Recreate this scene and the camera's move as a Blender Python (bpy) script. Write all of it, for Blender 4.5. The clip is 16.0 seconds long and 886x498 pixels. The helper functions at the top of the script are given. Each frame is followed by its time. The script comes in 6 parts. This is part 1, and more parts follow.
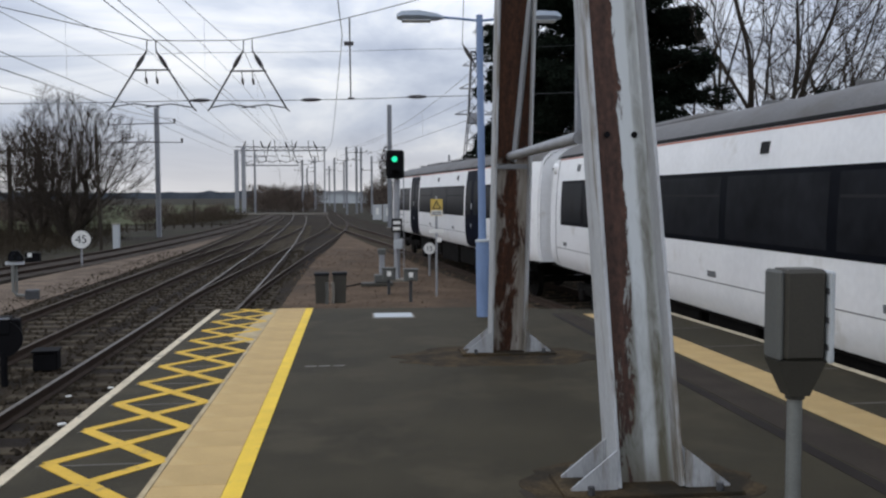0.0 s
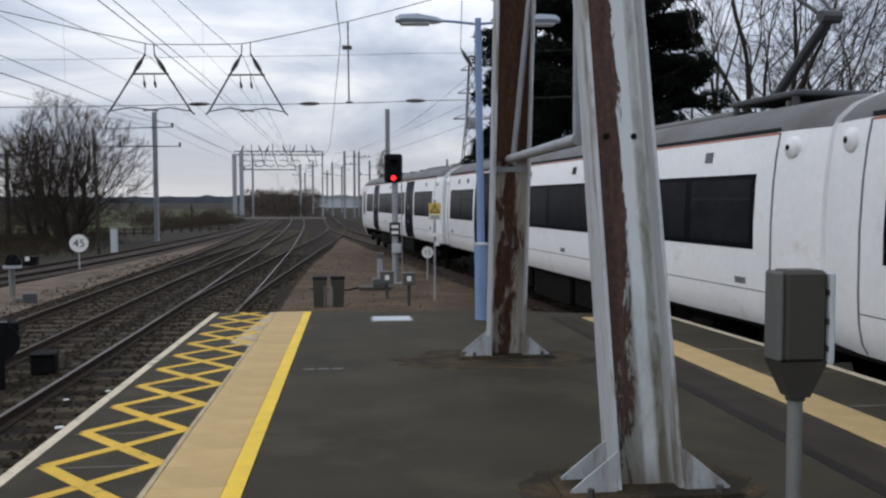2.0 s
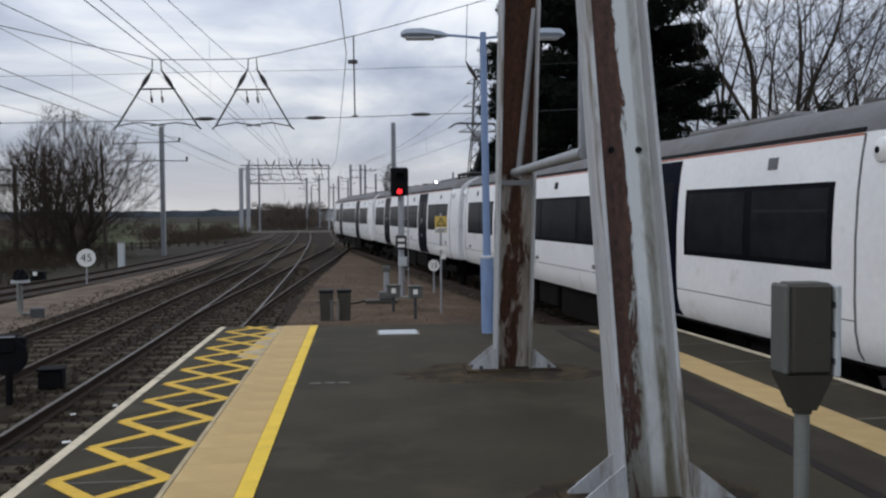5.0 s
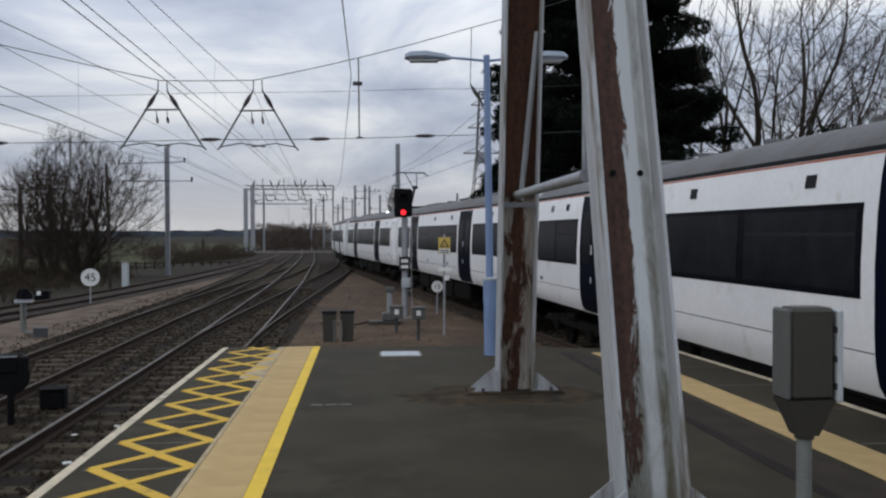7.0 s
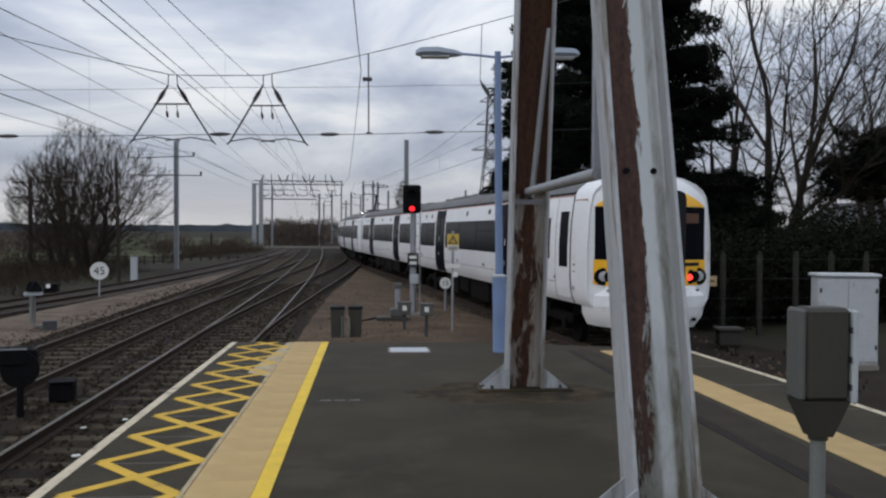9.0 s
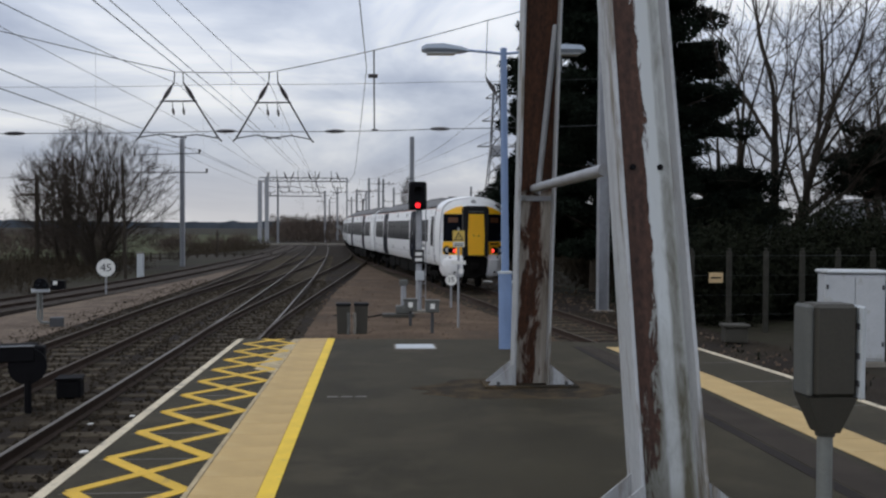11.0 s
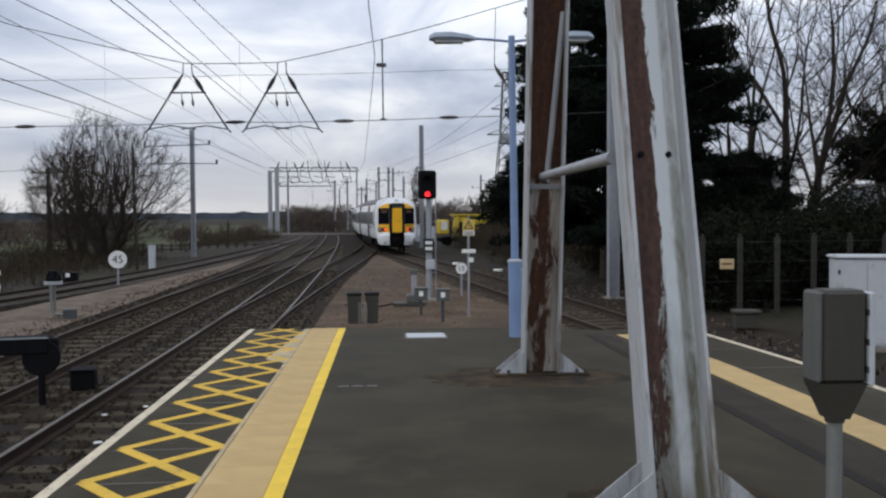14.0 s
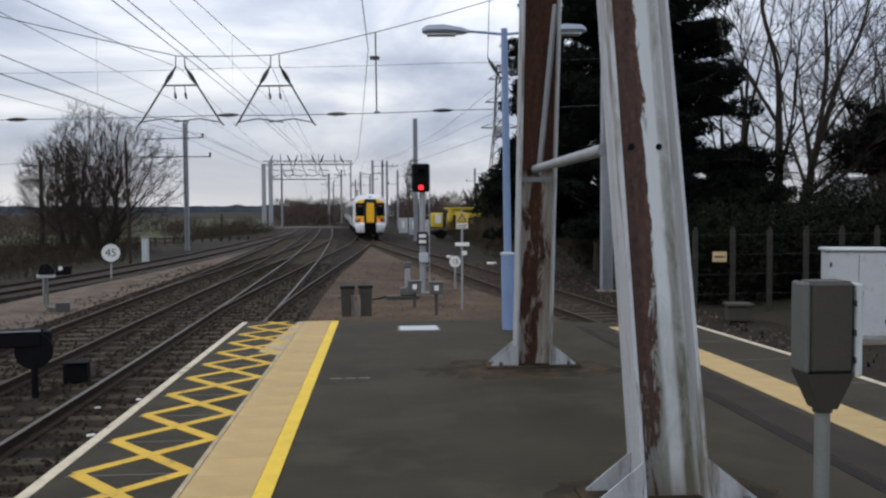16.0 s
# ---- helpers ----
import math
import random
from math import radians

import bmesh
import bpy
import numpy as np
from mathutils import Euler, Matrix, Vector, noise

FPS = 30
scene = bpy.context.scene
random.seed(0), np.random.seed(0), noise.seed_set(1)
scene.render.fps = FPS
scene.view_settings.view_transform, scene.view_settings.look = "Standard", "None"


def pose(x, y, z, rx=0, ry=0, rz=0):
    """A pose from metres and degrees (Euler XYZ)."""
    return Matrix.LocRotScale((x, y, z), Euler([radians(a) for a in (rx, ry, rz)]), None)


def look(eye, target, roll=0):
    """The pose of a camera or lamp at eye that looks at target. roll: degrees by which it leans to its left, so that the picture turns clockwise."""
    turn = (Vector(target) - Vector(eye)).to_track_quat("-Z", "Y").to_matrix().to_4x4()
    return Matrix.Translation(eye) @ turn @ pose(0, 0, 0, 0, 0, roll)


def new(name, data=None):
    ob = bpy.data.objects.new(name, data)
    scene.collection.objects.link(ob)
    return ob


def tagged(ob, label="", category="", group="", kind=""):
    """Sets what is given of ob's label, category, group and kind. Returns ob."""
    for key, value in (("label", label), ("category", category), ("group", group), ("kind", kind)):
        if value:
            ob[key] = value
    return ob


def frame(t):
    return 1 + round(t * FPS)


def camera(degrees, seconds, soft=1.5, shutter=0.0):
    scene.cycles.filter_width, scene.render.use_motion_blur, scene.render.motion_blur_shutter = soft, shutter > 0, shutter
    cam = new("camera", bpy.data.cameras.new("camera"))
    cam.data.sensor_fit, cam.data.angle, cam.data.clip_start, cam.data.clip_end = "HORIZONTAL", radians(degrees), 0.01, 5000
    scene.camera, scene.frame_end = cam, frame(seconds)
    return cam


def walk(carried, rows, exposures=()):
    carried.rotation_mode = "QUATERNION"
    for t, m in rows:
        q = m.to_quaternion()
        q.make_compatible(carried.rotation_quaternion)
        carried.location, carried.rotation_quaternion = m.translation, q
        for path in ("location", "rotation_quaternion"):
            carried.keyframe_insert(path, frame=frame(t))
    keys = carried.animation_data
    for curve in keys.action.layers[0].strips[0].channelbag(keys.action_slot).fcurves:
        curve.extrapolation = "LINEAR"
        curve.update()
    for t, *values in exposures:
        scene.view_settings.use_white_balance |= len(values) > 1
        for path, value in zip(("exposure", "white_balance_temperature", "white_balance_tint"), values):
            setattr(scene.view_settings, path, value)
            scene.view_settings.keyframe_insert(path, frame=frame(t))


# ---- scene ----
cam = camera(52.0, 16.0, soft=2.3)

# seconds, yaw, pitch, roll, x, y, z
PATH = [
    (0, -5.648, -3.401, 0.186, -0.007, 0.021, 1.606),
    (0.5, -5.268, -3.341, 0.092, -0.020, 0.023, 1.604),
    (1, -4.869, -3.124, -0.018, -0.017, 0.035, 1.594),
    (1.5, -5.061, -3.404, 0.060, -0.019, 0.018, 1.594),
    (2, -5.780, -3.117, 0.147, -0.015, 0.030, 1.588),
    (2.5, -5.361, -2.438, -0.063, -0.019, 0.019, 1.595),
    (3, -5.384, -2.445, 0.313, -0.016, 0.019, 1.605),
    (5.5, -5.421, -2.165, 0.445, -0.010, 0.016, 1.594),
    (6, -5.401, -1.654, 0.606, -0.000, 0.018, 1.606),
    (6.5, -4.523, -1.290, 0.965, 0.011, 0.016, 1.596),
    (7, -5.130, -0.982, 0.163, 0.003, 0.014, 1.604),
    (7.5, -5.066, -1.672, 0.190, -0.017, 0.018, 1.606),
    (8, -5.387, -1.283, -0.441, -0.018, 0.028, 1.602),
    (8.5, -5.055, -1.633, -0.108, -0.020, 0.021, 1.603),
    (9, -4.639, -1.204, -0.320, -0.020, 0.035, 1.604),
    (11.5, -4.007, -1.606, -0.173, -0.028, 0.027, 1.602),
    (12, -3.253, -2.645, -0.219, -0.025, 0.043, 1.607),
    (12.5, -3.343, -2.300, -0.086, -0.021, 0.049, 1.608),
    (13, -3.417, -2.147, -0.017, -0.017, 0.019, 1.599),
    (13.5, -3.712, -2.643, 0.033, -0.012, 0.037, 1.602),
    (14, -3.649, -2.131, 0.290, -0.016, 0.018, 1.608),
    (14.5, -3.662, -2.531, 0.415, 0.003, 0.049, 1.609),
    (15, -3.938, -2.375, 0.462, -0.009, 0.016, 1.591),
    (15.5, -4.312, -2.214, 0.385, -0.001, 0.021, 1.601),
    (16, -4.020, -2.550, 0.300, 0.000, 0.000, 1.600),
]
walk(cam, [(t, pose(x, y, z, 90 + pitch, roll, yaw)) for t, yaw, pitch, roll, x, y, z in PATH],
     exposures=[(0.0, -0.1), (2.5, -0.13), (3.0, -0.26), (5.5, -0.24), (6.5, -0.36), (7.5, -0.36), (8.0, -0.3), (9.0, -0.35), (11.5, -0.25), (12.5, -0.1), (16.0, -0.1)])

# ---- world and light ----
SUN_EL, SUN_AZ = radians(38), radians(245)
world = bpy.data.worlds.new("overcast_sky")
scene.world = world
world.use_nodes = True
wn, wl = world.node_tree.nodes, world.node_tree.links
wn.clear()
w_out = wn.new("ShaderNodeOutputWorld")
w_bg = wn.new("ShaderNodeBackground")
w_sky = wn.new("ShaderNodeTexSky")
w_sky.sky_type = "NISHITA"
w_sky.sun_disc = False
w_sky.sun_elevation, w_sky.sun_rotation = SUN_EL, SUN_AZ
w_sky.air_density, w_sky.dust_density = 1.5, 3.0
w_co = wn.new("ShaderNodeTexCoord")
w_map = wn.new("ShaderNodeMapping")
w_map.inputs["Scale"].default_value = (1.5, 1.5, 5.5)
w_map.inputs["Location"].default_value = (0.3, 0.1, 0.4)
w_n = wn.new("ShaderNodeTexNoise")
w_n.inputs["Scale"].default_value = 1.6
w_n.inputs["Detail"].default_value = 7.0
w_n.inputs["Roughness"].default_value = 0.55
w_n.inputs["Distortion"].default_value = 0.5
w_r = wn.new("ShaderNodeValToRGB")
w_r.color_ramp.elements[0].position = 0.36
w_r.color_ramp.elements[0].color = (4.6, 5.25, 6.8, 1)
w_r.color_ramp.elements[1].position = 0.64
w_r.color_ramp.elements[1].color = (11.5, 11.75, 12.2, 1)
w_e = w_r.color_ramp.elements.new(0.5)
w_e.color = (7.2, 7.85, 9.2, 1)
w_mix = wn.new("ShaderNodeMixRGB")
w_mix.inputs["Fac"].default_value = 0.93
w_bg.inputs["Strength"].default_value = 0.1
wl.new(w_co.outputs["Generated"], w_map.inputs["Vector"])
wl.new(w_map.outputs["Vector"], w_n.inputs["Vector"])
wl.new(w_n.outputs["Fac"], w_r.inputs["Fac"])
wl.new(w_sky.outputs["Color"], w_mix.inputs["Color1"])
wl.new(w_r.outputs["Color"], w_mix.inputs["Color2"])
w_sep = wn.new("ShaderNodeSeparateXYZ")
w_low = wn.new("ShaderNodeMapRange")
w_low.inputs["From Min"].default_value, w_low.inputs["From Max"].default_value = 0.0, 0.075
w_low.inputs["To Min"].default_value, w_low.inputs["To Max"].default_value = 0.6, 0.0
w_glow = wn.new("ShaderNodeMixRGB")
w_glow.inputs["Color2"].default_value = (9.6, 9.2, 8.8, 1)
wl.new(w_co.outputs["Generated"], w_sep.inputs[0])
wl.new(w_sep.outputs["Z"], w_low.inputs["Value"])
wl.new(w_low.outputs[0], w_glow.inputs["Fac"])
w_gain = wn.new("ShaderNodeMapRange")
w_gain.inputs["From Min"].default_value, w_gain.inputs["From Max"].default_value = 0.05, 0.34
w_gain.inputs["To Min"].default_value, w_gain.inputs["To Max"].default_value = 0.80, 1.38
w_deck = wn.new("ShaderNodeVectorMath")
w_deck.operation = "SCALE"
wl.new(w_sep.outputs["Z"], w_gain.inputs["Value"])
wl.new(w_mix.outputs["Color"], w_deck.inputs[0])
wl.new(w_gain.outputs[0], w_deck.inputs["Scale"])
wl.new(w_deck.outputs[0], w_glow.inputs["Color1"])
wl.new(w_glow.outputs["Color"], w_bg.inputs["Color"])
wl.new(w_bg.outputs["Background"], w_out.inputs["Surface"])

sun_data = bpy.data.lights.new("sun", "SUN")
sun_data.energy, sun_data.angle, sun_data.color = 0.5, radians(25), (1.0, 0.97, 0.93)
sun = new("sun", sun_data)
sun.matrix_world = look((math.sin(SUN_AZ) * 50, math.cos(SUN_AZ) * 50, math.tan(SUN_EL) * 50), (0, 0, 0))


# ---- materials ----
def mat(name, col, rough=0.7, metal=0.0, var=0.25, scale=6.0, fine=60.0, bump=0.15, stain=None, stain_at=0.6,
        stain_scale=1.5, stretch=(1, 1, 1), rand=0.0, emit=0.0, spec=0.5, bump_dist=0.01, ior=1.5):
    m = bpy.data.materials.new(name)
    m.use_nodes = True
    n, l = m.node_tree.nodes, m.node_tree.links
    b = n["Principled BSDF"]
    b.inputs["Roughness"].default_value, b.inputs["Metallic"].default_value = rough, metal
    b.inputs["Specular IOR Level"].default_value = spec
    b.inputs["IOR"].default_value = ior
    co = n.new("ShaderNodeTexCoord")
    mp = n.new("ShaderNodeMapping")
    mp.inputs["Scale"].default_value = stretch
    l.new(co.outputs["Object"], mp.inputs["Vector"])
    n1 = n.new("ShaderNodeTexNoise")
    n1.inputs["Scale"].default_value, n1.inputs["Detail"].default_value = scale, 4.0
    n2 = n.new("ShaderNodeTexNoise")
    n2.inputs["Scale"].default_value, n2.inputs["Detail"].default_value = fine, 3.0
    l.new(mp.outputs[0], n1.inputs["Vector"])
    l.new(mp.outputs[0], n2.inputs["Vector"])
    add = n.new("ShaderNodeMath")
    add.operation = "ADD"
    l.new(n1.outputs["Fac"], add.inputs[0])
    l.new(n2.outputs["Fac"], add.inputs[1])
    rng = n.new("ShaderNodeMapRange")
    rng.inputs["From Min"].default_value, rng.inputs["From Max"].default_value = 0.7, 1.3
    rng.inputs["To Min"].default_value, rng.inputs["To Max"].default_value = 1 - var, 1 + var
    l.new(add.outputs[0], rng.inputs["Value"])
    val = rng.outputs[0]
    if rand:
        oi = n.new("ShaderNodeObjectInfo")
        r2 = n.new("ShaderNodeMapRange")
        r2.inputs["To Min"].default_value, r2.inputs["To Max"].default_value = 1 - rand, 1 + rand
        l.new(oi.outputs["Random"], r2.inputs["Value"])
        mu = n.new("ShaderNodeMath")
        mu.operation = "MULTIPLY"
        l.new(val, mu.inputs[0])
        l.new(r2.outputs[0], mu.inputs[1])
        val = mu.outputs[0]
    mix = n.new("ShaderNodeVectorMath")
    mix.operation = "SCALE"
    mix.inputs[0].default_value = col
    l.new(val, mix.inputs["Scale"])
    colour = mix.outputs[0]
    if stain:
        n3 = n.new("ShaderNodeTexNoise")
        n3.inputs["Scale"].default_value, n3.inputs["Detail"].default_value = stain_scale, 6.0
        n3.inputs["Roughness"].default_value = 0.65
        l.new(mp.outputs[0], n3.inputs["Vector"])
        r3 = n.new("ShaderNodeMapRange")
        r3.inputs["From Min"].default_value, r3.inputs["From Max"].default_value = stain_at - 0.06, stain_at + 0.08
        l.new(n3.outputs["Fac"], r3.inputs["Value"])
        mx = n.new("ShaderNodeMixRGB")
        l.new(r3.outputs[0], mx.inputs["Fac"])
        l.new(colour, mx.inputs["Color1"])
        mx.inputs["Color2"].default_value = (*stain, 1)
        colour = mx.outputs[0]
    l.new(colour, b.inputs["Base Color"])
    if bump:
        bp = n.new("ShaderNodeBump")
        bp.inputs["Strength"].default_value, bp.inputs["Distance"].default_value = bump, bump_dist
        l.new(n2.outputs["Fac"], bp.inputs["Height"])
        l.new(bp.outputs[0], b.inputs["Normal"])
    if emit:
        b.inputs["Emission Color"].default_value = (*col, 1)
        b.inputs["Emission Strength"].default_value = emit
    return m


M = {}
M["asphalt"] = mat("asphalt", (0.0385, 0.0328, 0.0200), 0.75, var=0.32, scale=0.9, fine=160, bump=0.25, stain=(0.055, 0.046, 0.029), stain_at=0.56, stain_scale=1.1, spec=0.12)
M["asphalt_patch"] = mat("asphalt_patch", (0.042, 0.034, 0.027), 0.9, var=0.3, scale=2, fine=120, bump=0.3, spec=0.12)
M["coping"] = mat("coping", (0.16, 0.15, 0.135), 0.9, var=0.3, scale=3, fine=80, bump=0.3, rand=0.12)
M["wall"] = mat("platform_brick", (0.07, 0.055, 0.045), 0.95, var=0.4, scale=3, fine=40, spec=0.12)
M["tan"] = mat("tan_paver", (0.47, 0.325, 0.135), 0.85, var=0.17, scale=2.5, fine=140, bump=0.2, rand=0.05, stain=(0.51, 0.40, 0.225), stain_at=0.54, stain_scale=0.9)
M["yellow"] = mat("yellow_line", (0.75, 0.50, 0.032), 0.7, var=0.12, scale=4, fine=120, bump=0.1, stain=(0.42, 0.32, 0.09), stain_at=0.66, stain_scale=7)
M["hatch"] = mat("hatch_yellow", (0.62, 0.385, 0.032), 0.75, var=0.18, scale=4, fine=120, bump=0.1, stain=(0.2, 0.15, 0.06), stain_at=0.64, stain_scale=9)
M["white_line"] = mat("white_line", (0.57, 0.49, 0.35), 0.8, var=0.2, scale=5, fine=100, bump=0.1, stain=(0.16, 0.145, 0.12), stain_at=0.61, stain_scale=8)
M["ballast"] = mat("ballast", (0.030, 0.023, 0.015), 1.0, var=0.55, scale=1.2, fine=22, bump=1.0, bump_dist=0.05, stain=(0.026, 0.021, 0.018), stain_at=0.5, stain_scale=0.35, spec=0.12)
M["ballast_dark"] = mat("ballast_dark", (0.055, 0.046, 0.039), 1.0, var=0.55, scale=1.5, fine=22, bump=1.0, bump_dist=0.05, spec=0.12)
M["pale_gravel"] = mat("pale_gravel", (0.135, 0.104, 0.080), 1.0, var=0.45, scale=1.2, fine=22, bump=0.8, bump_dist=0.04, spec=0.12)
M["brown_earth"] = mat("brown_earth", (0.108, 0.076, 0.052), 1.0, var=0.45, scale=0.8, fine=18, bump=0.7, bump_dist=0.04, stain=(0.075, 0.056, 0.042), stain_at=0.57, stain_scale=0.5, spec=0.12)
M["worn_edge"] = mat("worn_pale_edge", (0.42, 0.335, 0.20), 0.9, var=0.3, scale=6, fine=90, bump=0.1, stain=(0.30, 0.25, 0.17), stain_at=0.62, stain_scale=5)
M["tar"] = mat("tar_joint", (0.018, 0.014, 0.012), 0.8, var=0.3, scale=4, fine=60, bump=0.2, spec=0.15)
M["mud"] = mat("mud", (0.062, 0.045, 0.026), 0.95, var=0.45, scale=5, fine=50, bump=0.4, spec=0.1, stain=(0.028, 0.024, 0.018), stain_at=0.5, stain_scale=3)
M["earth_stone"] = mat("brown_stone", (0.11, 0.080, 0.060), 1.0, var=0.4, scale=8, fine=60, spec=0.12)
M["stone"] = mat("ballast_stone", (0.033, 0.026, 0.018), 1.0, var=0.4, scale=8, fine=60, spec=0.12)
M["earth"] = mat("earth_grass", (0.026, 0.025, 0.015), 1.0, var=0.5, scale=0.25, fine=3, bump=0.6, stain=(0.030, 0.024, 0.018), stain_at=0.5, stain_scale=0.06, spec=0.12)
M["field"] = mat("field_grass", (0.056, 0.062, 0.030), 1.0, var=0.25, scale=0.1, fine=2, bump=0.3, spec=0.12)
M["rail"] = mat("rail_rust", (0.042, 0.029, 0.022), 0.8, var=0.3, scale=5, fine=60, spec=0.12)
M["rail_dull"] = mat("rail_dull", (0.075, 0.061, 0.050), 0.7, 0.1, var=0.3, scale=3, fine=30, bump=0.03, spec=0.15)
M["rail_top"] = mat("rail_polished", (0.115, 0.100, 0.084), 0.55, 0.3, var=0.25, scale=3, fine=30, bump=0.03)
M["sleeper"] = mat("sleeper", (0.058, 0.047, 0.032), 0.95, var=0.35, scale=4, fine=40, rand=0.2, spec=0.12)
M["steel_grey"] = mat("galvanised_steel", (0.30, 0.31, 0.33), 0.55, 0.3, var=0.15, scale=4, fine=60, bump=0.05)
M["steel_dark"] = mat("dark_steel", (0.06, 0.062, 0.066), 0.6, 0.3, var=0.2, scale=4, fine=60, bump=0.05)
M["wire"] = mat("wire", (0.05, 0.052, 0.055), 0.6, 0.4, var=0.1, bump=0)
# paler copy of the wire: the bright sky's bleed is in its colour
M["sky_paled_wire"] = mat("sky_paled_wire", (0.13, 0.135, 0.14), 0.6, 0.3, var=0.1, bump=0)
M["insulator"] = mat("insulator", (0.035, 0.03, 0.032), 0.35, var=0.1, bump=0)
M["lamp_blue"] = mat("blue_painted_column", (0.17, 0.25, 0.42), 0.5, var=0.1, scale=3, fine=60, bump=0.03, stain=(0.2, 0.25, 0.34), stain_at=0.66, stain_scale=4)
M["lamp_head"] = mat("lamp_head", (0.30, 0.35, 0.42), 0.45, var=0.1, bump=0.02)
M["lamp_glass"] = mat("lamp_glass", (0.55, 0.58, 0.60), 0.25, var=0.05, bump=0)
M["paint"] = mat("weathered_white_paint", (0.35, 0.365, 0.38), 0.6, var=0.2, scale=3, fine=50, bump=0.1, stain=(0.15, 0.13, 0.10), stain_at=0.58, stain_scale=2.5, stretch=(3, 3, 0.5))
M["box_grey"] = mat("grey_moulding", (0.034, 0.031, 0.023), 0.65, var=0.15, scale=5, fine=70, bump=0.1)
M["box_side"] = mat("grey_moulding_light", (0.085, 0.088, 0.082), 0.6, var=0.12, scale=5, fine=70, bump=0.1)
M["plate"] = mat("pale_plate", (0.42, 0.45, 0.47), 0.5, var=0.08, bump=0.03)
M["pole_grey"] = mat("grey_pole", (0.17, 0.178, 0.168), 0.55, 0.2, var=0.12, scale=6, fine=80, bump=0.05)
M["cabinet"] = mat("pale_grey_cabinet", (0.44, 0.46, 0.48), 0.55, var=0.08, scale=3, fine=40, bump=0.03, stain=(0.33, 0.33, 0.31), stain_at=0.62, stain_scale=3)
M["concrete"] = mat("concrete", (0.19, 0.175, 0.15), 0.95, var=0.25, scale=5, fine=60, bump=0.3)
M["fence_post"] = mat("old_concrete_post", (0.038, 0.037, 0.031), 0.95, var=0.3, scale=5, fine=60, bump=0.3, spec=0.1)
M["sign_white"] = mat("sign_white", (0.75, 0.75, 0.72), 0.5, var=0.06, bump=0)
M["sign_black"] = mat("sign_black", (0.012, 0.012, 0.013), 0.5, var=0.1, bump=0)
M["sign_yellow"] = mat("sign_yellow", (0.58, 0.41, 0.09), 0.5, var=0.06, bump=0)
M["black"] = mat("matt_black", (0.008, 0.008, 0.009), 0.7, var=0.2, bump=0, spec=0.05)
M["red_lens"] = mat("red_lens", (1.0, 0.02, 0.03), 0.3, var=0.0, bump=0, emit=2.2)
M["green_lens"] = mat("green_lens", (0.02, 0.85, 0.45), 0.3, var=0.0, bump=0, emit=1.2)
M["tail_light"] = mat("tail_light", (1.0, 0.05, 0.03), 0.3, var=0.0, bump=0, emit=2.6)
M["head_glass"] = mat("headlamp_glass", (0.45, 0.46, 0.47), 0.12, var=0.1, bump=0)
# glow for the arc spark on the train roof
M["arc"] = mat("white_spark_glow", (0.85, 0.93, 1.0), 0.3, var=0.0, bump=0, emit=14.0)
M["train_white"] = mat("train_white_paint", (0.81, 0.82, 0.83), 0.28, var=0.05, scale=1.2, fine=12, bump=0.0, stain=(0.62, 0.61, 0.58), stain_at=0.66, stain_scale=1.4)
M["train_roof"] = mat("train_grey_roof", (0.135, 0.135, 0.138), 0.75, var=0.2, scale=2, fine=30, bump=0.05, stain=(0.10, 0.095, 0.09), stain_at=0.55, stain_scale=1.0)
M["train_glass"] = mat("train_dark_glass", (0.006, 0.007, 0.010), 0.28, var=0.15, scale=1, fine=5, bump=0.0, spec=0.3, ior=1.09)
M["train_pane"] = mat("train_pane_tint", (0.013, 0.014, 0.017), 0.28, var=0.4, scale=1.2, fine=4, bump=0.0, spec=0.3, ior=1.11)
M["train_navy"] = mat("train_navy_door", (0.004, 0.006, 0.014), 0.35, var=0.1, bump=0.0, spec=0.3, ior=1.07)
M["train_orange"] = mat("train_orange_line", (0.44, 0.125, 0.06), 0.4, var=0.05, bump=0.0)
M["train_yellow"] = mat("train_yellow_end", (0.93, 0.49, 0.014), 0.4, var=0.05, scale=2, bump=0.0)
M["train_seal"] = mat("train_grey_seal", (0.12, 0.125, 0.13), 0.6, var=0.1, bump=0.0)
M["train_under"] = mat("train_underframe", (0.008, 0.0075, 0.007), 0.8, var=0.4, scale=3, fine=30, spec=0.04)
M["gangway"] = mat("gangway_rubber", (0.014, 0.0145, 0.016), 0.7, var=0.2, bump=0.1, spec=0.2)
M["bark"] = mat("bark", (0.045, 0.038, 0.031), 0.95, var=0.3, scale=6, fine=40, bump=0.3, spec=0.03)
M["twig"] = mat("twig", (0.050, 0.041, 0.034), 0.95, var=0.3, scale=3, fine=20, bump=0, spec=0.03)
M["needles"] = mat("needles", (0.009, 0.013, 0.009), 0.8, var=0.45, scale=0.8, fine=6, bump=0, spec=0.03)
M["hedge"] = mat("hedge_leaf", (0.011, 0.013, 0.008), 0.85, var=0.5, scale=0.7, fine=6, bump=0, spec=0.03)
M["scrub"] = mat("dead_scrub", (0.048, 0.039, 0.028), 0.95, var=0.45, scale=0.5, fine=5, bump=0, spec=0.03)
# paler than the near scrub: the lift of distant haze is in the colour
M["thicket"] = mat("hazy_winter_thicket", (0.088, 0.070, 0.058), 0.95, var=0.45, scale=0.4, fine=4, bump=0, spec=0.03)
# woodland with the blue-grey haze of distance mixed into its base colour
M["hill"] = mat("hazy_distant_wood", (0.085, 0.100, 0.120), 1.0, var=0.35, scale=0.01, fine=0.06, bump=0, spec=0.12)
M["machine_yellow"] = mat("machine_yellow", (0.62, 0.46, 0.03), 0.5, var=0.12, bump=0.02)
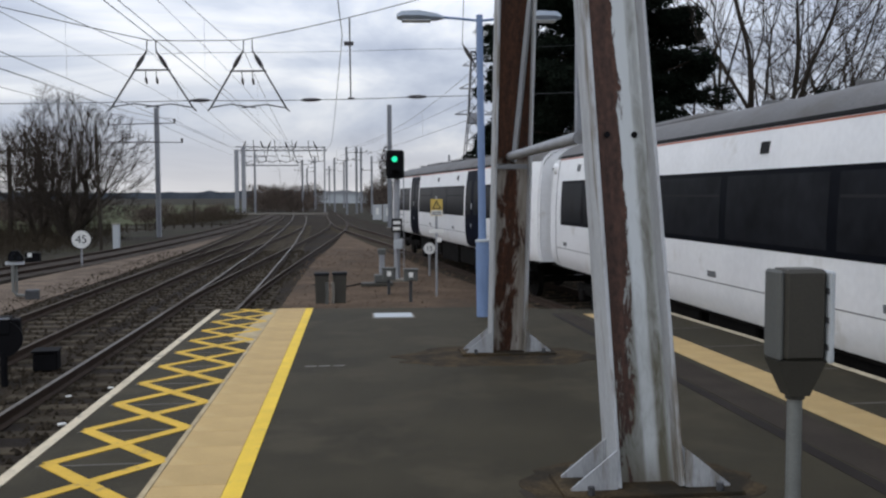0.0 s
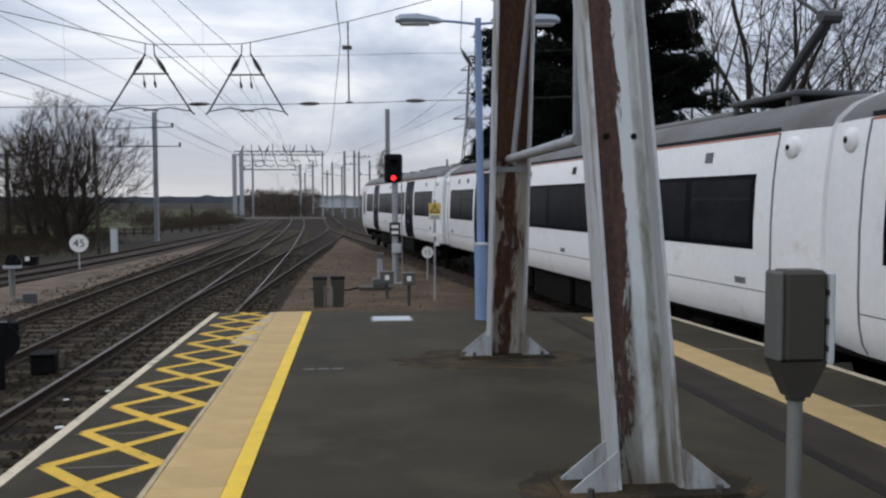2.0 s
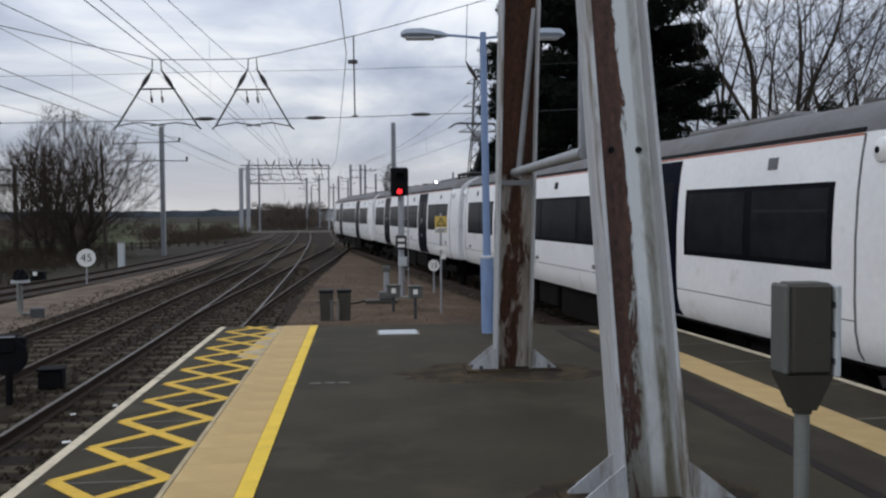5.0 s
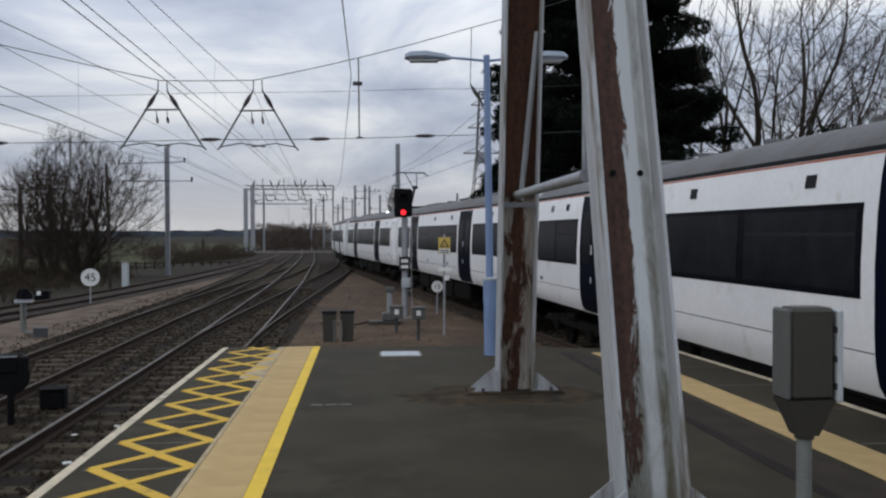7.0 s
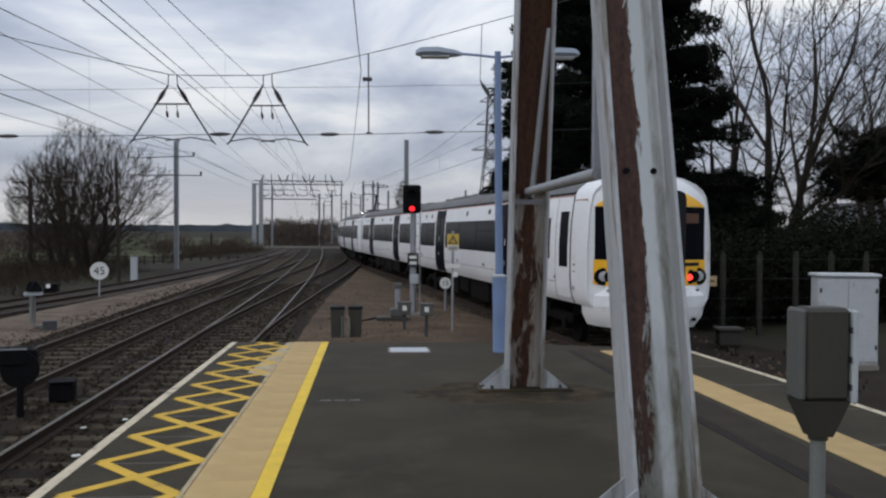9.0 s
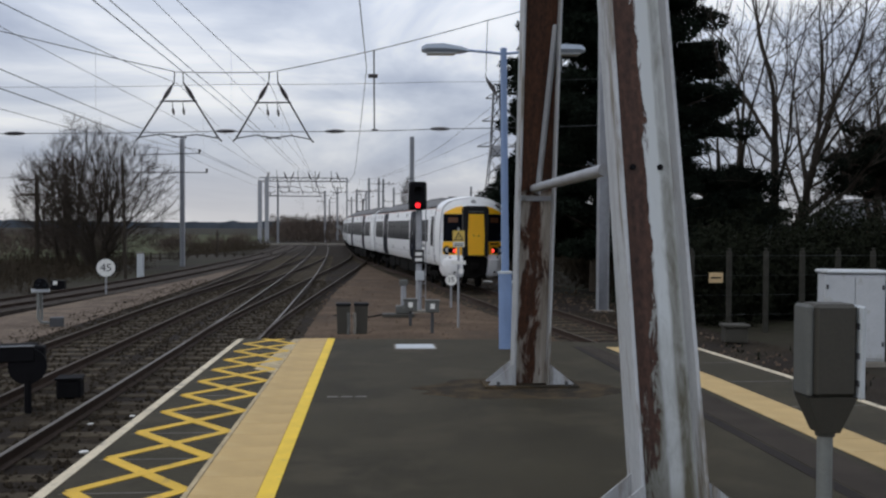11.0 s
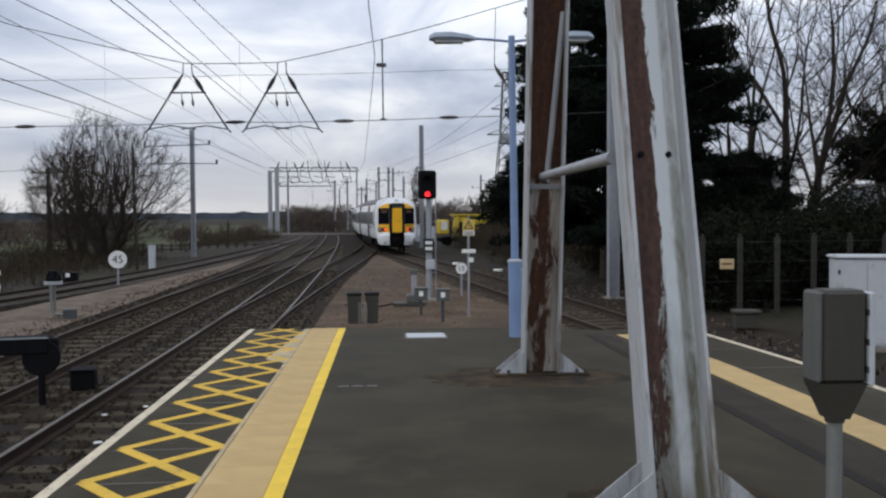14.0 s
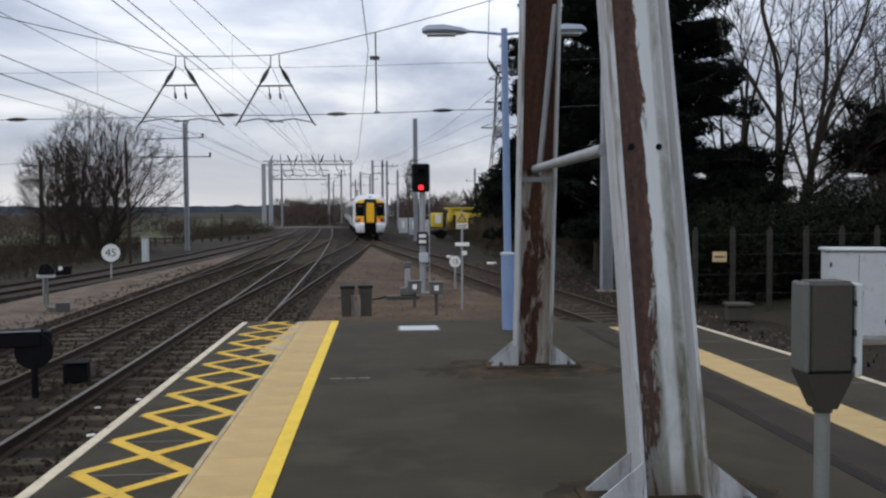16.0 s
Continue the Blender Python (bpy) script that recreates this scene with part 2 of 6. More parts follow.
M["pale_shed"] = mat("pale_shed", (0.42, 0.45, 0.47), 0.7, var=0.1, scale=0.5, fine=4, bump=0)
M["brick_red"] = mat("far_brick", (0.14, 0.075, 0.05), 0.9, var=0.25, scale=1, fine=8)
M["blind"] = mat("blind_display", (0.10, 0.035, 0.012), 0.4, var=0.3, scale=30, fine=90, bump=0)
M["machine_dark"] = mat("dull_brown_metal", (0.12, 0.07, 0.02), 0.6, var=0.2, bump=0)
M["orange_sign"] = mat("faded_sign", (0.50, 0.36, 0.19), 0.7, var=0.1, bump=0)


def rust_mat(name, kind):
    """Grey-white paint worn to brown rust: a long flaking band, or loose patches with a bare brown top."""
    m = bpy.data.materials.new(name)
    m.use_nodes = True
    n, l = m.node_tree.nodes, m.node_tree.links
    b = n["Principled BSDF"]
    co = n.new("ShaderNodeTexCoord")
    sep = n.new("ShaderNodeSeparateXYZ")
    l.new(co.outputs["Object"], sep.inputs[0])

    def noise_at(scale, stretch, detail=6, rough=0.6, distort=0.0):
        mp = n.new("ShaderNodeMapping")
        mp.inputs["Scale"].default_value = (1, 1, stretch)
        l.new(co.outputs["Object"], mp.inputs[0])
        t = n.new("ShaderNodeTexNoise")
        t.inputs["Scale"].default_value, t.inputs["Detail"].default_value = scale, detail
        t.inputs["Roughness"].default_value, t.inputs["Distortion"].default_value = rough, distort
        l.new(mp.outputs[0], t.inputs["Vector"])
        return t.outputs["Fac"]

    def remap(x, a0, a1, b0=0.0, b1=1.0):
        r = n.new("ShaderNodeMapRange")
        for k, v in zip(("From Min", "From Max", "To Min", "To Max"), (a0, a1, b0, b1)):
            r.inputs[k].default_value = v
        l.new(x, r.inputs["Value"])
        return r.outputs[0]

    def calc(op, x, y):
        r = n.new("ShaderNodeMath")
        r.operation = op
        for k, v in enumerate((x, y)):
            if isinstance(v, (int, float)):
                r.inputs[k].default_value = v
            else:
                l.new(v, r.inputs[k])
        return r.outputs[0]

    def curve(x, pts):
        c = n.new("ShaderNodeFloatCurve")
        k = c.mapping.curves[0]
        for i, p in enumerate(pts):
            if i < 2:
                k.points[i].location = p
            else:
                k.points.new(*p)
        c.mapping.update()
        l.new(x, c.inputs["Value"])
        return c.outputs[0]

    def blend(fac, a, bb):
        r = n.new("ShaderNodeMixRGB")
        l.new(fac, r.inputs["Fac"])
        for k, v in (("Color1", a), ("Color2", bb)):
            if isinstance(v, tuple):
                r.inputs[k].default_value = (*v, 1)
            else:
                l.new(v, r.inputs[k])
        return r.outputs[0]

    across = remap(sep.outputs["X"], -0.17, 0.17)
    streak = noise_at(14, 0.10, 7, 0.62)
    flake = noise_at(13, 0.28, 8, 0.70, 0.8) if kind == "side" else noise_at(8.0, 0.26, 8, 0.68, 0.5)
    grain = noise_at(45, 0.5, 4)
    if kind == "side":
        band = curve(across, [(0.0, 0.40), (0.06, 0.70), (0.14, 0.90), (0.38, 0.86), (0.64, 0.26), (1.0, 0.06)])
        high = remap(sep.outputs["Z"], 0.2, 1.7, -0.34, 0.10)
        rust_f = remap(calc("ADD", calc("ADD", band, high), calc("ADD", calc("MULTIPLY", streak, 0.5), calc("MULTIPLY", flake, 1.7))), 1.66, 1.76)
        dirt = curve(across, [(0.0, 0.55), (0.3, 0.80), (0.48, 0.72), (0.58, 0.10), (0.70, 0.08), (0.80, 0.70), (0.88, 0.80), (0.96, 0.50), (1.0, 0.40)])
        dirt = calc("ADD", dirt, remap(sep.outputs["Z"], 0.5, 2.6, 0.08, -0.45))
        dirt = remap(calc("ADD", dirt, calc("ADD", calc("MULTIPLY", streak, 0.7), calc("MULTIPLY", flake, 1.4))), 0.95, 2.0)
        paint = blend(dirt, (0.52, 0.55, 0.56), (0.105, 0.098, 0.068))
        low = remap(calc("ADD", sep.outputs["Z"], calc("MULTIPLY", flake, 0.5)), 0.25, 0.45, 0.7, 0.0)
        paint = blend(low, paint, (0.10, 0.085, 0.06))
        ends = ((0.022, 0.012, 0.009), (0.088, 0.043, 0.029))
    else:
        patch = remap(calc("ADD", calc("MULTIPLY", flake, 1.0), curve(across, [(0.0, 0.0), (0.22, 0.10), (0.45, 0.19), (0.68, 0.10), (0.85, 0.0), (1.0, 0.0)])), 0.545, 0.63)
        top = remap(sep.outputs["Z"], 2.02, 2.10)
        rust_f = calc("MAXIMUM", patch, top)
        paint = blend(remap(streak, 0.35, 0.7), (0.18, 0.15, 0.12), (0.42, 0.39, 0.35))
        ends = ((0.014, 0.006, 0.004), (0.085, 0.033, 0.015))
    rust = blend(remap(calc("ADD", calc("MULTIPLY", grain, 0.5), calc("MULTIPLY", streak, 0.5)), 0.36, 0.62), *ends)
    l.new(blend(rust_f, paint, rust), b.inputs["Base Color"])
    b.inputs["Roughness"].default_value = 0.7
    b.inputs["Specular IOR Level"].default_value = 0.3
    bp = n.new("ShaderNodeBump")
    bp.inputs["Strength"].default_value, bp.inputs["Distance"].default_value = 0.35, 0.004
    l.new(calc("ADD", calc("MULTIPLY", rust_f, -0.6), flake), bp.inputs["Height"])
    l.new(bp.outputs[0], b.inputs["Normal"])
    return m


M["rust_side"] = rust_mat("painted_steel_rust_streaks", "side")
M["rust_patch"] = rust_mat("painted_steel_rust_patches", "patch")


# ---- mesh helpers ----
class Geo:
    """Gathers vertices and faces of one mesh."""

    def __init__(self):
        self.v, self.f = [], []

    def add(self, verts, faces):
        k = len(self.v)
        self.v += [tuple(p) for p in verts]
        self.f += [tuple(i + k for i in q) for q in faces]
        return self

    def box(self, x0, x1, y0, y1, z0, z1, c=0.0):
        if c <= 0:
            v = [(x, y, z) for x in (x0, x1) for y in (y0, y1) for z in (z0, z1)]
            return self.add(v, [(0, 1, 3, 2), (4, 6, 7, 5), (0, 4, 5, 1), (2, 3, 7, 6), (0, 2, 6, 4), (1, 5, 7, 3)])
        # chamfered: each corner holds three points
        v, idx = [], {}
        X, Y, Z = (x0, x1), (y0, y1), (z0, z1)
        s = (1, -1)
        for i in (0, 1):
            for j in (0, 1):
                for k in (0, 1):
                    for a in range(3):
                        p = [X[i] + s[i] * c, Y[j] + s[j] * c, Z[k] + s[k] * c]
                        p[a] = (X[i], Y[j], Z[k])[a]
                        idx[i, j, k, a] = len(v)
                        v.append(p)
        f = []
        for a in range(3):
            b, d = (a + 1) % 3, (a + 2) % 3
            for e in (0, 1):
                q = []
                for (m, o) in ((0, 0), (1, 0), (1, 1), (0, 1)):
                    t = [0, 0, 0]
                    t[a], t[b], t[d] = e, m, o
                    q.append(idx[(*t, a)])
                f.append(tuple(q if e else q[::-1]))
            for m in (0, 1):
                for o in (0, 1):
                    t0, t1 = [0, 0, 0], [0, 0, 0]
                    t0[b], t0[d], t1[b], t1[d] = m, o, m, o
                    t1[a] = 1
                    q = (idx[(*t0, b)], idx[(*t1, b)], idx[(*t1, d)], idx[(*t0, d)])
                    f.append(q if m != o else q[::-1])
        for i in (0, 1):
            for j in (0, 1):
                for k in (0, 1):
                    q = tuple(idx[i, j, k, a] for a in range(3))
                    f.append(q if (i + j + k) % 2 else q[::-1])
        return self.add(v, f)

    def tube(self, pts, r, n=6, cap=True):
        """A round bar along points; r is one radius or one for each point."""
        pts = [Vector(p) for p in pts]
        rs = r if isinstance(r, (list, tuple)) else [r] * len(pts)
        base = len(self.v)
        up = None
        for i, p in enumerate(pts):
            d = (pts[min(i + 1, len(pts) - 1)] - pts[max(i - 1, 0)]).normalized()
            if up is None:
                up = Vector((0, 0, 1)) if abs(d.z) < 0.9 else Vector((1, 0, 0))
            a = d.cross(up).normalized()
            b = a.cross(d).normalized()
            up = b
            for k in range(n):
                w = 2 * math.pi * k / n
                self.v.append(tuple(p + (a * math.cos(w) + b * math.sin(w)) * rs[i]))
        for i in range(len(pts) - 1):
            for k in range(n):
                k2 = (k + 1) % n
                self.f.append((base + i * n + k, base + i * n + k2, base + (i + 1) * n + k2, base + (i + 1) * n + k))
        if cap:
            self.f.append(tuple(base + k for k in range(n))[::-1])
            self.f.append(tuple(base + (len(pts) - 1) * n + k for k in range(n)))
        return self

    def prism(self, poly, axis, lo, hi):
        """A flat outline (two coordinates) drawn out along the third axis from lo to hi."""
        def put(p, w):
            return {"x": (w, p[0], p[1]), "y": (p[0], w, p[1]), "z": (p[0], p[1], w)}[axis]
        n = len(poly)
        v = [put(p, lo) for p in poly] + [put(p, hi) for p in poly]
        f = [tuple(range(n))[::-1], tuple(range(n, 2 * n))] + [(i, (i + 1) % n, n + (i + 1) % n, n + i) for i in range(n)]
        return self.add(v, f)

    def moved(self, m):
        self.v = [tuple(m @ Vector(p)) for p in self.v]
        return self

    def mesh(self, name, material, smooth=False):
        me = bpy.data.meshes.new(name)
        me.from_pydata(self.v, [], self.f)
        me.materials.append(material)
        bm = bmesh.new()
        bm.from_mesh(me)
        bmesh.ops.recalc_face_normals(bm, faces=bm.faces)
        bm.to_mesh(me)
        bm.free()
        if smooth:
            me.polygons.foreach_set("use_smooth", [True] * len(me.polygons))
            me.set_sharp_from_angle(angle=radians(35))
        return me


def part(name, geo, material, parent=None, label="", smooth=False, at=None):
    """One mesh object, under a thing or part where one is given."""
    ob = new(name, geo.mesh(name, M[material] if isinstance(material, str) else material, smooth) if isinstance(geo, Geo) else geo)
    if parent:
        ob.parent = parent
    if at is not None:
        ob.matrix_basis = at
    if label:
        ob["label"] = label
    return ob


def thing(name, m, label, category, group="", kind=""):
    ob = new(name)
    ob.empty_display_size = 0.2
    ob.matrix_basis = m
    return tagged(ob, label, category, group, kind)


def bulk(name, verts, faces, material, parent=None):
    """A large joined mesh made straight from arrays."""
    me = bpy.data.meshes.new(name)
    me.from_pydata(verts, [], faces)
    me.materials.append(M[material])
    ob = new(name, me)
    if parent:
        ob.parent = parent
    return ob


def disc(r, y0, y1, n=24):
    return Geo().prism([(r * math.cos(2 * math.pi * i / n), r * math.sin(2 * math.pi * i / n)) for i in range(n)], "y", y0, y1)


def letters(text, size, material, parent, at, name="lettering"):
    """Writing as a mesh; it stands upright and faces -y."""
    cu = bpy.data.curves.new("lettering", "FONT")
    cu.body, cu.size, cu.extrude, cu.align_x, cu.align_y = text, size, 0.002, "CENTER", "CENTER"
    tmp = bpy.data.objects.new("lettering", cu)
    me = bpy.data.meshes.new_from_object(tmp)
    bpy.data.objects.remove(tmp)
    me.materials.append(M[material])
    ob = new(name, me)
    ob.parent = parent
    ob.matrix_basis = at @ pose(0, 0, 0, 90, 0, 0)
    return ob


def plat_z(y):
    """The platform's top falls gently towards its end."""
    return -0.009 * y


def spline(points, step=1.0):
    """A smooth line through points (x, y), given by y, as an array of x, y rows."""
    p = np.array(points, float)
    ys = np.arange(p[0, 1], p[-1, 1] + 1e-6, step)
    m = np.gradient(p[:, 0], p[:, 1])
    k = np.clip(np.searchsorted(p[:, 1], ys, side="right") - 1, 0, len(p) - 2)
    h = p[k + 1, 1] - p[k, 1]
    u = (ys - p[k, 1]) / h
    xs = (2 * u**3 - 3 * u**2 + 1) * p[k, 0] + (u**3 - 2 * u**2 + u) * h * m[k] + (-2 * u**3 + 3 * u**2) * p[k + 1, 0] + (u**3 - u**2) * h * m[k + 1]
    return np.stack([xs, ys], 1)


RAIL_Z = -0.93
GROUND_Z = -1.10


# ---- ground ----
def ground():
    n = 90
    xs = np.sign(np.linspace(-1, 1, n)) * np.abs(np.linspace(-1, 1, n)) ** 2.6 * 2600
    ys = np.sign(np.linspace(-1, 1, n)) * np.abs(np.linspace(-1, 1, n)) ** 2.6 * 2600
    v = []
    for y in ys:
        for x in xs:
            z = -1.22
            if x < -15:
                z -= min(1.6, (-15 - x) * 0.09)
            if x > 9.5 and -40 < y < 120:
                z += min(0.5, (x - 9.5) * 0.12)
            v.append((x, y, z + 0.05 * noise.noise((x * 0.2, y * 0.2, 0))))
    f = [(j * n + i, j * n + i + 1, (j + 1) * n + i + 1, (j + 1) * n + i) for j in range(n - 1) for i in range(n - 1)]
    return tagged(bulk("ground", v, f, "earth"), "dark earth and rough winter grass beside the railway", "ground", kind="structure")


ground()


def sheet(name, outline, z, material, label, category):
    """A level sheet over the ground, cut fine enough to look uneven."""
    g = Geo().prism(outline, "z", z - 0.25, z)
    return tagged(part(name, g, material), label, category, kind="structure")


sheet("ballast_bed", [(-9.0, -60), (9.2, -60), (9.2, 20), (7.2, 40), (5.0, 62), (2.0, 90), (-4, 170), (-16, 260), (-30, 260), (-16, 170), (-12.0, 90), (-8.6, 48)],
      GROUND_Z, "ballast", "brown stone ballast between the running lines", "ballast")
sheet("pale_cess", [(-11.6, 18), (-8.0, 18), (-8.0, 46), (-8.6, 66), (-9.3, 66), (-9.2, 46)], GROUND_Z + 0.03, "pale_gravel", "pale gravel strip between siding and main line", "path")
sheet("field", [(-190, 110), (-24, 110), (-30, 300), (-60, 420), (-260, 420)], -2.55, "field", "green winter field beyond the railway fence", "field")


def hills():
    v, f = [], []
    n = 480
    for row, (r, k) in enumerate(((1500, 1.0), (1900, 1.5))):
        for i in range(n + 1):
            a = radians(-75 + 150 * i / n)
            h = k * (5.5 + 5 * noise.noise((i * 0.02, row * 3, 0)) + 2.5 * noise.noise((i * 0.3, row, 5)) + 2.2 * noise.noise((i * 0.97, row, 9)))
            v += [(math.sin(a) * r, math.cos(a) * r, -6), (math.sin(a) * r, math.cos(a) * r, h), (math.sin(a) * (r + 250), math.cos(a) * (r + 250), -6)]
    for row in range(2):
        for i in range(n):
            k = row * (n + 1) * 3 + i * 3
            f += [(k, k + 3, k + 4, k + 1), (k + 1, k + 4, k + 5, k + 2)]
    # the ridge's distance haze is only in its colour
    return tagged(bulk("backdrop_hills", v, f, "hill"), "low wooded ridge on the far horizon, haze in its colour", "hills", kind="structure")


hills()


# ---- platform ----
LEFT_EDGE = -2.10
RIGHT_EDGE = [(4.84, -14), (4.82, 0), (4.80, 6), (4.77, 8.2), (4.74, 10.1), (4.60, 12.9)]


def sloped(g):
    g.v = [(x, y, z + plat_z(y)) for x, y, z in g.v]
    return g


def platform():
    out = [(LEFT_EDGE, -14), *RIGHT_EDGE, (3.2, 13.4), (2.0, 13.85), (LEFT_EDGE, 14.1)]
    body = tagged(part("platform", sloped(Geo().prism(out, "z", -1.3, 0.0)), "asphalt"), "dark grey asphalt railway platform end with worn patches", "platform", kind="structure")
    # paving set on top
    def on(name, poly, h, material, label=""):
        return part(name, sloped(Geo().prism(poly, "z", 0.0005, h)), material, body, label)
    on("edge_line", [(-2.10, -13.9), (-2.02, -13.9), (-2.02, 14.05), (-2.10, 14.05)], 0.005, "white_line", "worn white edge line")
    on("yellow_line", [(-0.74, -13.9), (-0.63, -13.9), (-0.63, 14.0), (-0.74, 14.0)], 0.008, "yellow", "bright yellow safety line")
    inner = lambda d: [(x - d, y) for x, y in RIGHT_EDGE]
    band = lambda a, b: [(x, y) for x, y in inner(a)] + [(x, y) for x, y in inner(b)][::-1]
    on("edge_line", band(0.10, 0.02), 0.006, "white_line", "white edge line")
    # tan pavers on both sides, one by one
    shared = {}
    for k in range(62):
        y = -12 + 0.42 * k
        if "l" not in shared:
            shared["l"] = Geo().box(-0.208, 0.208, 0.003, 0.417, -0.03, 0.006, 0.003).mesh("paver", M["tan"])
        part("paver", shared["l"], "tan", body, at=pose(-0.951, y, plat_z(y) + 0.0003 * (k % 3), -0.5157, 0, 0))
    for k in range(60):
        y = -12 + 0.42 * k
        if y > 12.4:
            break
        x = np.interp(y, [q[1] for q in RIGHT_EDGE], [q[0] for q in RIGHT_EDGE]) - 1.12
        slope = -math.degrees(math.atan2(np.interp(y + 0.4, [q[1] for q in RIGHT_EDGE], [q[0] for q in RIGHT_EDGE]) - 1.12 - x, 0.4))
        part("paver", shared["l"], "tan", body, at=pose(x, y, plat_z(y), -0.5157, 0, slope))
    # zig-zag hatching: two mirrored bands that cross half-way
    half, w = 0.85, 0.036
    for a in (0, 1):
        g = Geo()
        for k in range(-14, 10):
            y0 = 5.77 + half * k
            y1 = min(y0 + half, 14.02)
            if y0 > 13.7:
                break
            xa, xb = (-1.91, -1.21) if (k + a) % 2 else (-1.21, -1.91)
            f = (y1 - y0) / half
            xb = xa + (xb - xa) * f
            dx, dy = xb - xa, y1 - y0
            q = math.hypot(dx, dy)
            nx, ny = -dy / q * w * 1.25, dx / q * w * 1.25
            g.prism([(xa + nx, y0 + ny), (xa - nx, y0 - ny), (xb - nx, y1 - ny), (xb + nx, y1 + ny)], "z", 0.0005, 0.004 + 0.0012 * a + 0.0004 * (k % 2))
        part("hatching", sloped(g), "hatch", body, "worn yellow zig-zag hatching")
    on("worn_strip", [(-1.205, -13.9), (-1.165, -13.9), (-1.165, 14.0), (-1.195, 14.0)], 0.0042, "worn_edge", "pale worn mortar strip")
    on("worn_strip", [(-1.45, 10.9), (-1.2, 10.6), (-1.2, 14.0), (-1.25, 14.0)], 0.0035, "worn_edge", "pale worn patch beside the pavers")
    # old joint lines across the edge strip
    for k in range(-4, 10):
        y = 5.72 + half * k
        on("joint", [(-1.96, y - 0.006), (-1.22, y + 0.006), (-1.22, y + 0.018), (-1.96, y + 0.006)], 0.0025, "coping")
    for k in range(-2, 9):
        y = 1.0 + 1.45 * k
        xr = np.interp(y, [q[1] for q in RIGHT_EDGE], [q[0] for q in RIGHT_EDGE])
        on("joint", [(xr - 0.88, y), (xr - 0.14, y + 0.02), (xr - 0.14, y + 0.034), (xr - 0.88, y + 0.014)], 0.0025, "coping")
    # worn bar marks and patches
    for x0, x1, y in ((-0.50, -0.08, 9.0), (2.62, 2.95, 9.0)):
        for j in range(3):
            a = x0 + (x1 - x0) * j / 3
            on("worn_mark", [(a, y - 0.02), (a + (x1 - x0) / 3.6, y - 0.02), (a + (x1 - x0) / 3.8, y + 0.03), (a + 0.01, y + 0.025)], 0.003, "coping", "worn pale paint mark")
    on("repair_patch", [(0.95, 4.45), (1.3, 4.5), (1.35, 5.0), (0.9, 4.95)], 0.003, "asphalt_patch", "brown worn patch of asphalt")
    on("tar_joint", [(2.86, -4), (2.98, -4), (2.99, 4), (2.95, 9), (2.90, 12.9), (2.82, 12.9), (2.86, 9), (2.88, 4)], 0.003, "tar", "dark tar joint")
    on("repair_patch", [(3.0, -4), (3.40, -4), (3.38, 6), (3.33, 10), (3.12, 13.0), (2.92, 12.9), (2.97, 9), (3.01, 4)], 0.0025, "asphalt_patch", "strip of relaid asphalt beside the tan pavers")
    return body


platform()


def pad_cover():
    y = 12.95
    t = thing("access_cover", pose(0.55, y, plat_z(y)), "pale rectangular access cover set in the platform", "access cover")
    part("plate", Geo().box(-0.27, 0.27, -0.22, 0.22, 0.0005, 0.015, 0.006), "plate", t)
    part("frame", Geo().box(-0.30, 0.30, -0.25, 0.25, 0.0003, 0.006), "concrete", t)


pad_cover()

# ---- tracks ----
TRACK_1 = spline([(-3.40, -60), (-3.40, 0), (-3.40, 24), (-3.60, 36), (-3.85, 48), (-4.2, 59), (-4.75, 75), (-5.8, 99), (-7.6, 130), (-13, 200)])
TRACK_2 = spline([(-6.32, -60), (-6.32, 0), (-6.32, 30), (-6.45, 42), (-6.9, 60), (-7.6, 80), (-8.5, 100), (-10.8, 135), (-16, 200)])
BRANCH = spline([(-3.40, 20), (-3.36, 24), (-3.18, 29), (-2.9, 35), (-2.5, 43), (-1.9, 55), (-1.55, 63), (-1.3, 71), (-1.35, 84), (-1.95, 100), (-3.2, 130), (-6.6, 200)])
CROSS = spline([(-6.32, 26), (-6.25, 31), (-5.95, 39), (-5.5, 49), (-5.0, 62), (-4.85, 75)])
SIDING = spline([(-15.8, 18), (-13.4, 26), (-11.9, 34), (-10.9, 44), (-10.3, 55), (-10.0, 66), (-9.9, 85), (-10.4, 110), (-13, 150)])
RIGHT = spline([(6.33, -130), (6.33, -20), (6.30, 0), (6.24, 8), (6.08, 13), (5.86, 17), (5.57, 20), (5.28, 22.5), (4.92, 26), (4.25, 32), (3.75, 36.6), (2.85, 45), (1.2, 58), (-0.6, 74), (-1.1, 82), (-2.0, 100), (-3.7, 142), (-7.0, 200), (-16, 300)], 0.5)


